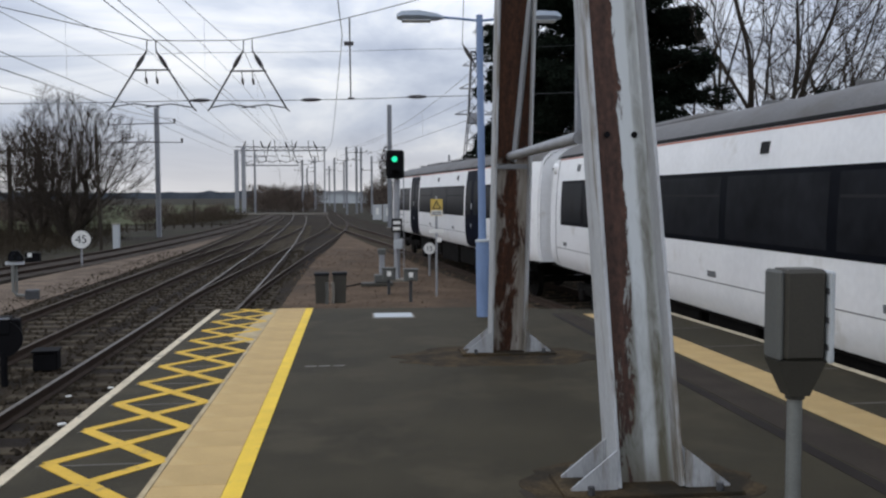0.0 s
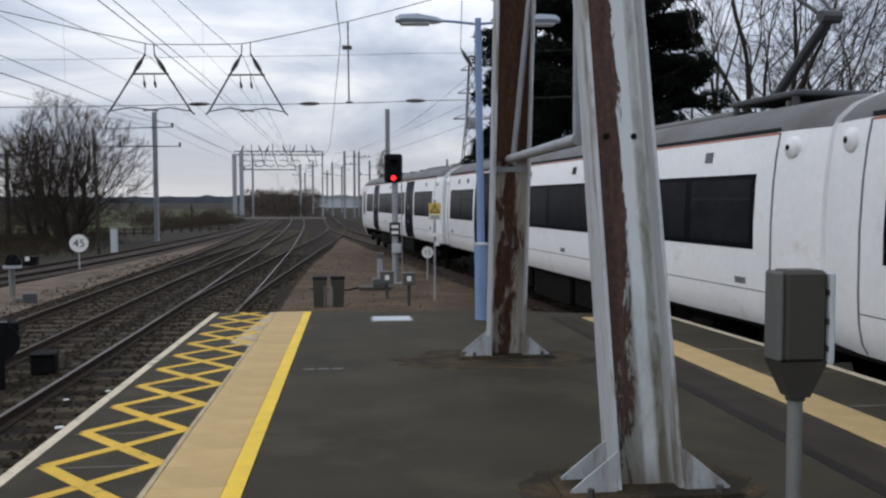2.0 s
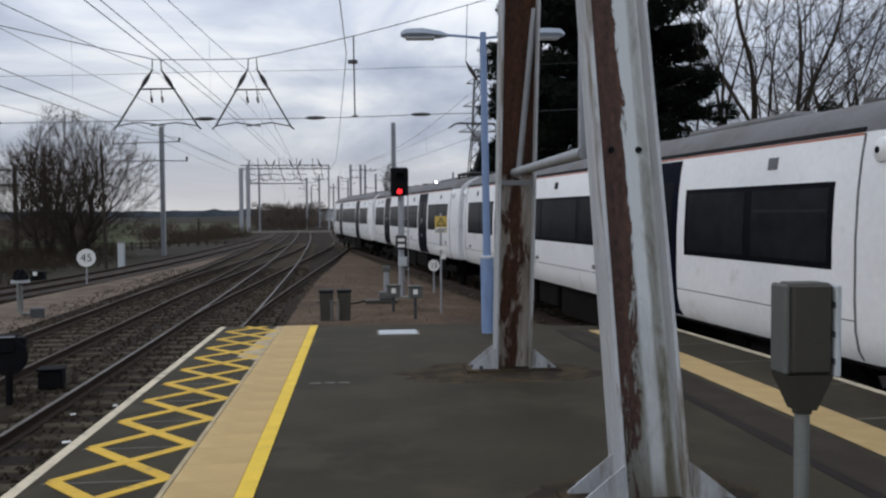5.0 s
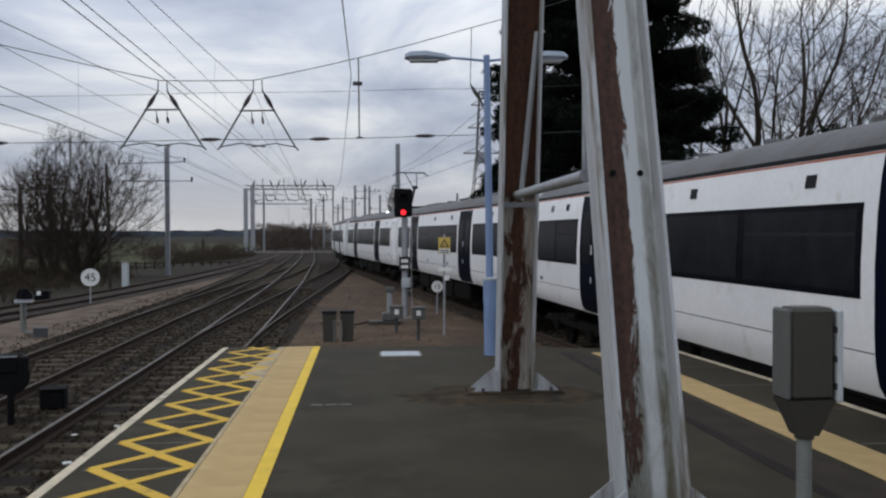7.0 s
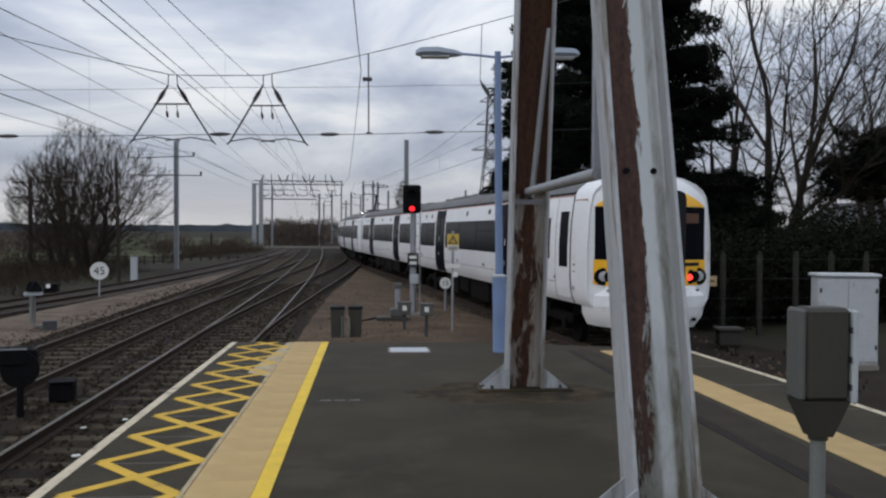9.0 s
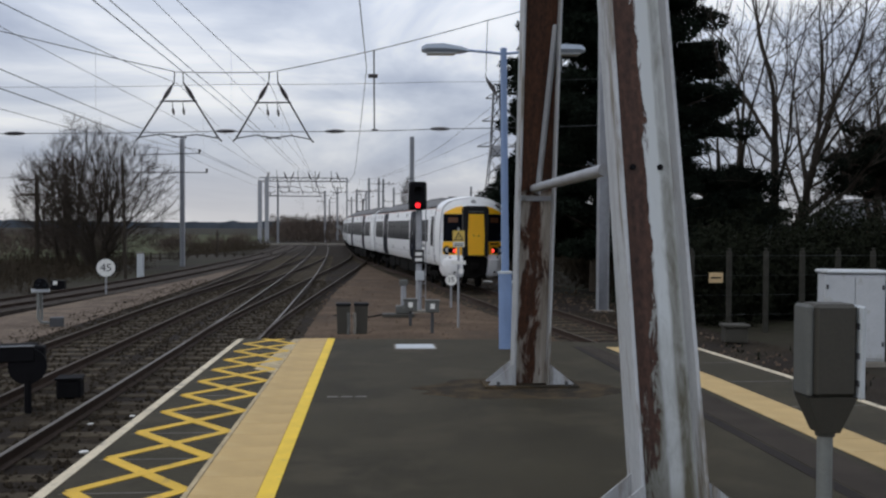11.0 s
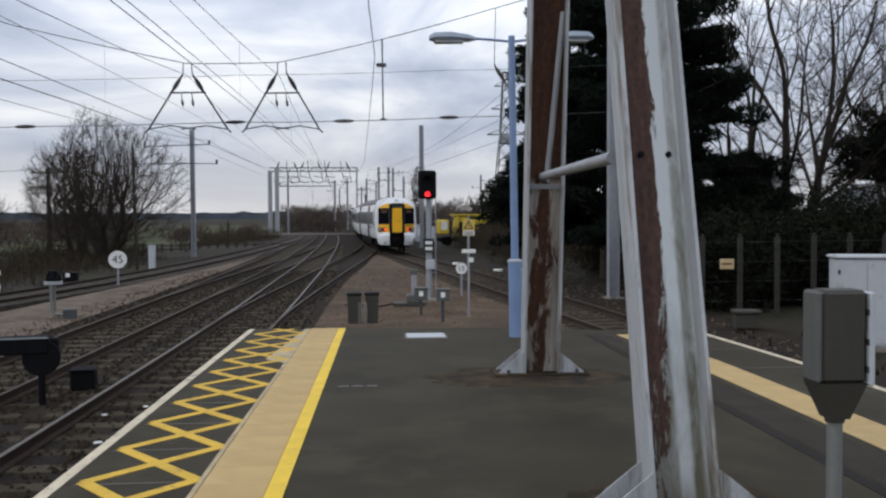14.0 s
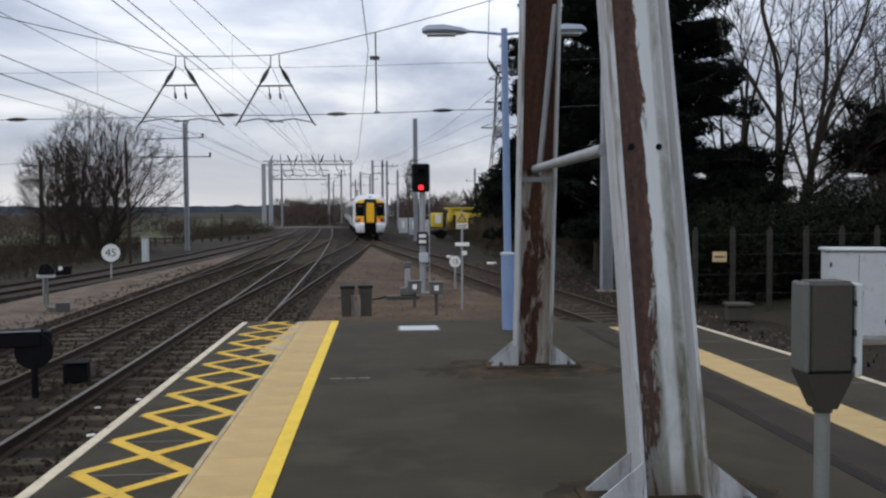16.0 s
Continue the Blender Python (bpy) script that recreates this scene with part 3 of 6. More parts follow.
def track(name, line, label, y_from, y_to, lift=0.0, pieces=True, bright=True, ties=True):
    t = thing(name, pose(0, 0, 0), label, "railway track", "running lines", "structure")
    keep = line[(line[:, 1] >= y_from) & (line[:, 1] <= y_to)]
    d = np.gradient(keep, axis=0)
    d /= np.linalg.norm(d, axis=1)[:, None]
    nrm = np.stack([d[:, 1], -d[:, 0]], 1)
    prof = [(-0.07, -0.155), (-0.07, -0.14), (-0.012, -0.115), (-0.012, -0.045), (-0.036, -0.032), (-0.036, -0.003), (0.036, -0.003), (0.036, -0.032), (0.012, -0.045), (0.012, -0.115), (0.07, -0.14), (0.07, -0.155)]
    for side in (-0.7525, 0.7525):
        g, h = Geo(), Geo()
        v, f = [], []
        k = len(prof)
        for i in range(len(keep)):
            for a, b in prof:
                v.append((keep[i, 0] + nrm[i, 0] * (side + a), keep[i, 1] + nrm[i, 1] * (side + a), RAIL_Z + lift + b))
        for i in range(len(keep) - 1):
            for j in range(k):
                f.append((i * k + j, i * k + (j + 1) % k, (i + 1) * k + (j + 1) % k, (i + 1) * k + j))
        g.add(v, f)
        rail = part("rail", g, "rail", t)
        v, f = [], []
        for i in range(len(keep)):
            for a in (-0.03, 0.03):
                v.append((keep[i, 0] + nrm[i, 0] * (side + a), keep[i, 1] + nrm[i, 1] * (side + a), RAIL_Z + lift + 0.001))
        for i in range(len(keep) - 1):
            f.append((2 * i, 2 * i + 1, 2 * i + 3, 2 * i + 2))
        if bright:
            part("running_surface", Geo().add(v, f), "rail_top" if bright > 1 else "rail_dull", rail, "polished rail head" if bright > 1 else "dull worn rail head")
    if ties:
        me = Geo().box(-1.3, 1.3, -0.13, 0.13, -0.30, -0.158, 0.012).mesh("sleeper", M["sleeper"])
        arc = np.concatenate([[0], np.cumsum(np.linalg.norm(np.diff(keep, axis=0), axis=1))])
        for s in np.arange(0.3, arc[-1], 0.68):
            x, y = np.interp(s, arc, keep[:, 0]), np.interp(s, arc, keep[:, 1])
            if y < 2 or y > 82:
                continue
            a = -math.degrees(math.atan2(np.interp(s, arc, d[:, 0]), np.interp(s, arc, d[:, 1])))
            part("sleeper", me, "sleeper", t, at=pose(x, y, RAIL_Z + lift, 0, 0, a))
    return t


track("track", TRACK_1, "main line track with a polished rail on dark sleepers beside the platform", -40, 200, bright=2)
track("track", TRACK_2, "second main line track on weathered sleepers and dark ballast", -40, 200)
track("track", BRANCH, "diverging turnout track leaving the main line", 20, 130, lift=0.002, ties=False)
track("track", CROSS, "crossover rails joining the two main lines", 27, 74, lift=0.002, ties=False)
track("track", SIDING, "dark rusty siding track behind a pale gravel strip", 18, 150, lift=-0.02, bright=False)
track("track", RIGHT, "curving branch track on which the train leaves", -125, 300)


def ballast_stones():
    """Loose stones over the near ballast, joined."""
    rng = np.random.default_rng(3)
    V, F, V2, F2 = [], [], [], []
    base = np.array([(1, 0, 0), (-1, 0, 0), (0, 1, 0), (0, -1, 0), (0, 0, 1), (0, 0, -1)], float)
    tri = [(0, 2, 4), (2, 1, 4), (1, 3, 4), (3, 0, 4), (2, 0, 5), (1, 2, 5), (3, 1, 5), (0, 3, 5)]
    n = 14000
    ys = 3 + 42 * rng.random(n) ** 1.5
    xs = np.where(rng.random(n) < 0.72, rng.uniform(-9, -2.2, n), rng.uniform(-2.2, 8.5, n))
    for x, y in zip(xs, ys):
        if x > -2.2 and y < 14.6:
            continue
        s = rng.uniform(0.018, 0.042) * (1 + y / 60)
        p = base * (s * rng.uniform(0.6, 1.3, (6, 3)))
        a = rng.uniform(0, 6.3)
        c, d = math.cos(a), math.sin(a)
        vv, ff = (V, F) if x < -1.9 else (V2, F2)
        k = len(vv)
        for q in p:
            vv.append((x + c * q[0] - d * q[1], y + d * q[0] + c * q[1], GROUND_Z + 0.012 + q[2]))
        ff += [(k + i, k + j, k + l) for i, j, l in tri]
    tagged(bulk("loose_stones", V2, F2, "earth_stone"), "loose brown stones on the earth between the diverging tracks", "stones", kind="stuff")
    return tagged(bulk("loose_ballast", V, F, "stone"), "loose brown and grey ballast stones", "ballast stones", kind="stuff")


ballast_stones()
sheet("earth_strip", [(-1.75, 15), (4.6, 15), (4.3, 22), (3.0, 31), (1.7, 42), (0.1, 57), (-0.5, 63), (-0.62, 66), (-0.75, 64), (-1.05, 50), (-1.6, 38), (-1.75, 28)], GROUND_Z + 0.018, "brown_earth", "reddish brown earth and gravel between the diverging tracks", "gravel")
_b = SIDING[(SIDING[:, 1] > 19) & (SIDING[:, 1] < 148)]
sheet("siding_bed", [(x - 1.5, y) for x, y in _b[::4]] + [(x + 1.5, y) for x, y in _b[::-4]], GROUND_Z + 0.045, "ballast_dark", "dark brown ballast under the siding", "ballast")


# ---- the steel A-frame on the platform ----
def h_section(length, w=0.38, d=0.28, t=0.022):
    """Web and two flanges, standing from 0 to length; the web faces -y."""
    web = Geo().box(-w / 2 + t, w / 2 - t, -0.010, 0.010, 0, length)
    left = Geo().box(-w / 2, -w / 2 + t, -d / 2, d / 2, 0, length, 0.003)
    right = Geo().box(w / 2 - t, w / 2, -d / 2, d / 2, 0, length, 0.003)
    return web, left, right


def a_frame():
    t = thing("steel_mast", pose(1.62, 0, 0), "tall weathered white steel A-frame mast with rust streaks on the platform", "mast")
    for y0, slope, z0, material in ((4.94, 0.28, plat_z(4.94), "rust_side"), (9.58, -0.137, plat_z(9.58), "rust_patch")):
        lean = -math.degrees(math.atan(slope))
        m = pose(0, y0, z0, lean, 0, 0)
        ln = 9.6 / math.cos(radians(lean))
        web, left, right = h_section(ln)
        leg = part("leg", web, material, t, "painted web with brown rust", at=m)
        part("flange", left, "paint", leg)
        part("flange", right, "paint", leg)
        # foot gussets and plate, upright on the platform
        foot = Matrix.Rotation(radians(-lean), 4, "X")
        for s in (-1, 1):
            for yy in (-0.125, 0.115):
                g = Geo().prism([(s * 0.192, 0.0), (s * 0.45, 0.0), (s * 0.45, 0.04), (s * 0.192, 0.25)], "y", yy, yy + 0.014)
                part("gusset", g, "paint", leg, at=foot)
        part("base_plate", Geo().box(-0.50, 0.50, -0.22, 0.22, 0.0, 0.028, 0.005), "mud", leg, "muddy steel base plate", at=foot)
        for sx in (-0.36, 0.36):
            for sy in (-0.2, 0.2):
                part("bolt", Geo().tube([(sx, sy, 0.03), (sx, sy, 0.075)], 0.02, 6), "steel_dark", leg, at=foot)
        if slope > 0:
            for x in (-0.075, 0.095):
                part("bolt", Geo().tube([(x, -0.022, 2.09), (x, -0.010, 2.09)], 0.019, 10), "black", leg, "dark bolt hole")
        else:
            g = Geo().tube([(0.15, -0.03, 3.75), (0.02, -0.03, 2.05)], 0.03, 4)
            part("flat_bar", g, "paint", leg, "light steel bracing bar")
            part("band", Geo().box(-0.165, 0.165, -0.03, -0.011, 1.98, 2.03), "steel_grey", leg)
    part("tie_bar", Geo().tube([(-0.02, 9.28, 2.0), (-0.185, 5.74, 1.97)], 0.042, 12), "steel_grey", t, "round grey steel tie bar", smooth=True)
    part("cap", Geo().box(-0.25, 0.25, 7.2, 8.6, 9.35, 9.55, 0.01), "paint", t)


a_frame()


def blob(a, b, seed, n=60):
    """An uneven rounded outline."""
    return [(a * (1 + 0.22 * noise.noise((math.cos(w) * 2.8, math.sin(w) * 2.8, seed))) * math.cos(w), b * (1 + 0.22 * noise.noise((math.cos(w) * 2.8, math.sin(w) * 2.8, seed + 9))) * math.sin(w))
            for w in (2 * math.pi * i / n for i in range(n))]


def plinth(x, y, w, d, label):
    t = thing("plinth", pose(x, y, plat_z(y)), label, "plinth", "mast plinths")
    for k, (scale, h) in enumerate(((1.0, 0.005),)):
        part("mud", Geo().prism(blob(w * scale, d * scale, 3 * k + int(y)), "z", 0.0005, h), "mud", t, "uneven muddy fringe")


plinth(1.50, 9.35, 1.05, 0.62, "low muddy brown base under the rusty mast leg")
plinth(1.62, 5.0, 0.66, 0.5, "low muddy brown base under the leaning mast leg")


# ---- reader on a post ----
def reader():
    y = 4.2
    t = thing("card_reader", pose(2.125, y, plat_z(y), 0, 0, 0), "dark grey smartcard reader on a grey post, seen from behind", "card reader")
    z = 0.845
    part("housing", Geo().box(-0.095, 0.115, -0.075, 0.09, z, z + 0.44, 0.018), "box_grey", t)
    part("side_trim", Geo().box(-0.128, -0.0955, -0.07, 0.085, z + 0.0, z + 0.436, 0.012), "box_side", t, "paler grey side trim")
    plate = part("front_plate", Geo().box(0.1205, 0.150, -0.085, 0.10, z - 0.012, z + 0.43, 0.008), "plate", t, "pale grey front plate")
    for q in (0.05, 0.18, 0.32):
        part("hinge", Geo().box(0.1155, 0.1200, -0.082, -0.05, z + q, z + q + 0.03), "steel_dark", plate)
    g = Geo()
    v = [(-0.12, -0.075, z - 0.001), (0.118, -0.075, z - 0.001), (0.118, 0.09, z - 0.001), (-0.12, 0.09, z - 0.001),
         (-0.05, -0.045, z - 0.175), (0.05, -0.045, z - 0.175), (0.05, 0.055, z - 0.175), (-0.05, 0.055, z - 0.175)]
    g.add(v, [(0, 1, 2, 3), (4, 7, 6, 5), (0, 4, 5, 1), (1, 5, 6, 2), (2, 6, 7, 3), (3, 7, 4, 0)])
    part("neck", g, "box_grey", t)
    part("collar", Geo().tube([(0, 0.005, z - 0.195), (0, 0.005, z - 0.17)], 0.046, 16), "box_grey", t, smooth=True)
    part("post", Geo().tube([(0, 0.005, 0.0), (0, 0.005, z - 0.19)], 0.036, 16), "pole_grey", t, "grey steel post", smooth=True)
    part("base_flange", Geo().tube([(0, 0.005, 0.001), (0, 0.005, 0.018)], 0.09, 16), "pole_grey", t, smooth=True)


reader()


# ---- lamp column ----
def lamp_column():
    y = 12.72
    t = thing("lamp_column", pose(1.82, y, plat_z(y), 0, -0.75, 0), "light blue platform lamp column with two grey lantern heads", "street lamp")
    part("lower_column", Geo().tube([(0, 0, 0), (0, 0, 1.06)], 0.095, 20), "lamp_blue", t, smooth=True)
    part("collar", Geo().tube([(0, 0, 1.06), (0, 0, 1.085), (0, 0, 1.10)], [0.105, 0.105, 0.06], 20), "plate", t, "pale rounded collar", smooth=True)
    part("upper_column", Geo().tube([(0, 0, 1.10), (0, 0, 2.8), (0, 0, 4.22)], [0.055, 0.05, 0.045], 16), "lamp_blue", t, smooth=True)
    for s in (-1, 1):
        part("arm", Geo().tube([(0, 0, 4.14), (s * 0.30, 0, 4.17), (s * 0.56, 0, 4.19)], 0.018, 8), "lamp_blue", t, smooth=True)
        v, f = [], []
        secs = [(0.50, 0.04, 4.165, 4.21), (0.60, 0.09, 4.15, 4.245), (0.85, 0.12, 4.15, 4.285), (1.08, 0.11, 4.155, 4.275), (1.15, 0.06, 4.17, 4.235)]
        for x, w, z0, z1 in secs:
            zc = (z0 + z1) / 2
            v += [(s * x, -w, zc - 0.02), (s * x, -w * 0.7, z1 - 0.015), (s * x, 0, z1), (s * x, w * 0.7, z1 - 0.015), (s * x, w, zc - 0.02), (s * x, w * 0.7, z0), (s * x, -w * 0.7, z0)]
        for i in range(4):
            for j in range(7):
                f.append((i * 7 + j, i * 7 + (j + 1) % 7, (i + 1) * 7 + (j + 1) % 7, (i + 1) * 7 + j))
        f += [tuple(range(7)), tuple(range(28, 35))]
        head = part("lantern", Geo().add(v, f), "lamp_head", t, "grey-blue lantern head", smooth=True)
        part("bowl", Geo().box(*sorted((s * 0.68, s * 1.08)), -0.085, 0.085, 4.125, 4.148, 0.01), "lamp_glass", head, "clear lamp bowl")
    part("door", Geo().box(-0.04, 0.04, -0.100, -0.0935, 0.35, 0.75, 0.002), "lamp_blue", t)


lamp_column()


# ---- the train ----
PROFILE = [(1.27, 0.98), (1.345, 1.10), (1.385, 1.30), (1.40, 1.60), (1.40, 2.20), (1.375, 2.70), (1.335, 3.05), (1.29, 3.30)]
ROOF = [(1.29, 3.30), (1.22, 3.42), (1.05, 3.56), (0.75, 3.68), (0.38, 3.745), (0.0, 3.77)]


def side_x(z):
    return float(np.interp(z, [p[1] for p in PROFILE], [p[0] for p in PROFILE]))


def skin(y0, y1, z0, z1, out, s, cut=0.0):
    """A panel that follows the body side, standing out by a few millimetres."""
    zs = sorted({z0, z1, *[p[1] for p in PROFILE if z0 < p[1] < z1]})
    v, f = [], []
    n = len(zs)
    for y in (y0, y1):
        for z in zs:
            v.append((s * (side_x(z) + out), y, z))
        for z in zs:
            v.append((s * (side_x(z) - 0.02), y, z))
    k = 2 * n
    for i in range(n - 1):
        f += [(i, i + 1, k + i + 1, k + i), (n + i, k + n + i, k + n + i + 1, n + i + 1)]
        f += [(i, n + i, n + i + 1, i + 1), (k + i, k + i + 1, k + n + i + 1, k + n + i)]
    f += [(0, k, k + n, n), (n - 1, 2 * n - 1, k + 2 * n - 1, k + n - 1)]
    return Geo().add(v, f)


def loft(sections, closed=False):
    """Sections of equal length, joined one to the next, with end faces."""
    g = Geo()
    n = len(sections[0])
    for s in sections:
        g.v += [tuple(p) for p in s]
    for i in range(len(sections) - 1):
        for j in range(n if closed else n - 1):
            j2 = (j + 1) % n
            g.f.append((i * n + j, i * n + j2, (i + 1) * n + j2, (i + 1) * n + j))
    return g


def ring(y, k=1.0, drop=0.0, low=0.98):
    """The whole outline of the body at y: narrowed by k, its roof lowered by drop."""
    half = PROFILE + ROOF[1:]
    pts = []
    for x, z in half:
        z = z if z < 2.2 else z - drop * ((z - 2.2) / 1.57)
        pts.append((x * k, max(z, low)))
    return [(x, y, z) for x, z in pts] + [(-x, y, z) for x, z in pts[-2::-1]]


L2 = 10.66         # half of a car's body
SEAL = 9.75        # where the ends begin to draw in
CAB = 10.06        # where the cab shell begins
BOGIE = 7.5


def wheelset_mesh():
    g = Geo().tube([(-0.72, 0, 0), (0.72, 0, 0)], 0.08, 8)
    for s in (-1, 1):
        g.tube([(s * 0.68, 0, 0), (s * 0.715, 0, 0), (s * 0.72, 0, 0), (s * 0.80, 0, 0)], [0.45, 0.45, 0.42, 0.42], 20)
        g.box(*sorted((s * 0.801, s * 0.806)), -0.05, 0.05, 0.15, 0.36)
    return g.mesh("wheelset", M["train_under"])


WHEELSET = wheelset_mesh()
WHEELS = []


def train_car(cab=0, pantograph=False, label=""):
    """One car. cab: 1 at its leading end, -1 at its trailing end, 0 for none."""
    t = thing("train_car", pose(0, 0, 0), label, "train", "cars of the train")
    lo = -L2 if cab >= 0 else -CAB
    hi = L2 if cab <= 0 else CAB
    for s in (-1, 1):
        g = loft([[(s * x * k, y, z) for x, z in PROFILE] for y, k in body_run(lo, hi, cab)])
        part("body_side", g, "train_white", t, smooth=True)
    half = [(x, z) for x, z in ROOF] + [(-x, z) for x, z in ROOF[-2::-1]]
    part("roof", loft([[(x * k, y, z - (1 - k) * 0.8) for x, z in half] for y, k in body_run(lo, hi, cab)]), "train_roof", t, "grey roof", smooth=True)
    part("floor", Geo().box(-1.26, 1.26, lo, hi, 0.94, 0.99), "train_under", t)
    for y in ([lo] if cab >= 0 else []) + ([hi] if cab <= 0 else []):
        e = 0.02 if y < 0 else -0.02
        g = Geo()
        g.add(ring(y + e, 0.94, 0.04), [tuple(range(len(ring(0))))])
        part("end_wall", g, "train_white", t)
        q = -1 if y < 0 else 1
        part("gangway", Geo().box(-0.55, 0.55, *sorted((y, y + q * 0.17)), 1.0, 3.15, 0.04), "gangway", t, "black rubber gangway")
        for s in (-1, 1):
            part("end_rib", skin(*sorted((q * SEAL, q * (SEAL + 0.03))), 1.0, 3.29, 0.005, s), "train_seal", t, "grey corner seal")
            part("end_lamp", Geo().tube([(s * 1.20, q * (SEAL + 0.32), 3.10), (s * 1.35, q * (SEAL + 0.32), 3.10), (s * 1.39, q * (SEAL + 0.32), 3.10)], [0.13, 0.12, 0.06], 16), "train_white", t, "rounded white camera pod", smooth=True)
            part("end_lens", Geo().tube([(s * 1.385, q * (SEAL + 0.32), 3.10), (s * 1.394, q * (SEAL + 0.32), 3.10)], 0.035, 12), "black", t, "small dark lens")
    # openings along each side
    for s in (-1, 1):
        def opening(name, y0, y1, z0, z1, material, label="", out=0.004, parent=None):
            return part(name, skin(y0, y1, z0, z1, out, s), material, parent or t, label, smooth=True)
        for d in (-4.71, 4.97):
            door = opening("door", d - 0.88, d + 0.88, 1.0, 3.25, "train_navy", "dark navy plug door", 0.006)
            opening("door_gap", d - 0.006, d + 0.006, 1.02, 3.2, "black", "", 0.008, door)
            for e in (-0.44, 0.44):
                opening("door_window", d + e - 0.28, d + e + 0.28, 1.95, 2.95, "train_glass", "", 0.010, door)
            opening("door_button", d + 0.05, d + 0.13, 2.12, 2.30, "plate", "pale door button", 0.016, door)
            opening("door_button", d + 0.10, d + 0.16, 1.58, 1.70, "plate", "small brass-coloured door latch", 0.016, door)
        for y0, material in ((0.35, "gangway"), (-2.7, "gangway"), (6.85, "gangway"), (8.1, "train_seal"), (-8.2, "train_seal")):
            if abs(y0) < 5 or cab * y0 <= 0:
                opening("side_lamp", y0, y0 + 0.20, 3.0, 3.14, material, "small dark indicator lamp", 0.012)
        strips = [(-3.60, 3.93, 3)]
        for e in (-1, 1):
            a, b = (6.08, 9.37) if e > 0 else (5.84, 9.37)
            if cab == e:
                b = 8.62
            strips.append((a, b, 2) if e > 0 else (-b, -a, 2))
        for y0, y1, k in strips:
            win = opening("window_band", y0, y1, 1.90, 2.82, "train_glass", "dark flush window band", 0.004)
            w = (y1 - y0) / k
            for i in range(k):
                opening("pane", y0 + w * i + 0.09, y0 + w * (i + 1) - 0.09, 1.97, 2.76, "train_pane", "", 0.007, win)
                if i % 2 == 0:
                    opening("vent_bar", y0 + w * i + 0.12, y0 + w * (i + 1) - 0.12, 2.50, 2.53, "gangway", "", 0.010, win)
        opening("cant_line", lo + 0.91 * (cab >= 0), hi - 0.91 * (cab <= 0), 3.270, 3.293, "train_orange", "thin orange line under the roof", 0.003)
        # gutter lip in black, so its colour carries the shadow line below the roof
        opening("gutter", lo + 0.91 * (cab >= 0), hi - 0.91 * (cab <= 0), 3.302, 3.352, "gangway", "rain gutter, blackened for the shadow line under the roof", 0.010)
        opening("sole_line", lo + 0.91 * (cab >= 0), hi - 0.91 * (cab <= 0), 1.395, 1.408, "train_seal", "thin grey panel joint", 0.0015)
        for y in (-9.2, -2.2, 1.6, 8.9):
            opening("data_panel", y, y + 0.26, 1.46, 1.54, "train_seal", "small grey data panel with unreadable writing", 0.002)
    # roof gear
    for y in (-5.8, 5.0):
        part("roof_unit", Geo().box(-0.62, 0.62, y - 1.5, y + 1.5, 3.62, 3.79, 0.05), "train_roof", t, "low grey air-conditioning unit")
    for y in (-8.6, -2.4, 0.0, 2.2, 8.4):
        part("roof_rib", Geo().box(-0.5, 0.5, y - 0.04, y + 0.04, 3.68, 3.80, 0.01), "train_roof", t)
    if pantograph:
        base = part("pantograph", Geo().box(-0.55, 0.55, -8.9, -7.2, 3.84, 3.92, 0.02), "steel_dark", t, "dark raised pantograph")
        for x in (-0.5, 0.5):
            for y in (-8.8, -7.3):
                part("insulator", Geo().tube([(x, y, 3.70), (x, y, 3.84)], 0.05, 8), "insulator", base)
        part("lower_arm", Geo().tube([(0, -7.4, 3.92), (0, -8.75, 4.88)], 0.07, 8), "steel_dark", base)
        part("upper_arm", Geo().tube([(-0.10, -8.75, 4.88), (-0.3, -7.65, 5.66)], 0.026, 6).tube([(0.10, -8.75, 4.88), (0.3, -7.65, 5.66)], 0.026, 6).tube([(-0.14, -8.75, 4.88), (0.14, -8.75, 4.88)], 0.085, 8), "steel_dark", base)
        part("collector_head", Geo().tube([(-0.95, -7.6, 5.52), (-0.68, -7.6, 5.69), (0.68, -7.6, 5.69), (0.95, -7.6, 5.52)], 0.032, 6).tube([(-0.68, -7.9, 5.68), (0.68, -7.9, 5.68)], 0.028, 6), "steel_dark", base)
        # glowing block added in place of an electric spark, no lamp fitting
        part("roof_spark", Geo().box(-0.60, -0.54, -3.4, -3.34, 3.70, 3.79, 0.01), "arc", t, "small glowing block standing for a white arc spark")
    # under the floor
    for y0, y1, z0 in ((-4.6, -2.2, 0.40), (-1.9, 0.6, 0.34), (0.9, 2.3, 0.46), (2.6, 4.7, 0.38)):
        part("underfloor_case", Geo().box(-1.18, 1.18, y0, y1, z0, 0.935, 0.03), "train_under", t, "dark underfloor equipment case")
    for y in (-BOGIE, BOGIE):
        b = part("bogie", Geo().box(-1.06, -0.92, y - 1.75, y + 1.75, 0.46, 0.68, 0.03).box(0.92, 1.06, y - 1.75, y + 1.75, 0.46, 0.68, 0.03).box(-0.92, 0.92, y - 0.25, y + 0.25, 0.42, 0.86, 0.03)
                 .tube([(-1.0, y - 0.3, 0.72), (-1.0, y + 0.3, 0.72)], 0.13, 10).tube([(1.0, y - 0.3, 0.72), (1.0, y + 0.3, 0.72)], 0.13, 10), "train_under", t, "dark four-wheeled bogie")
        for q in (-1.3, 1.3):
            w = part("wheelset", WHEELSET, "rail_top", b, "steel wheelset", at=pose(0, y + q, 0.425))
            WHEELS.append((w, y + q))
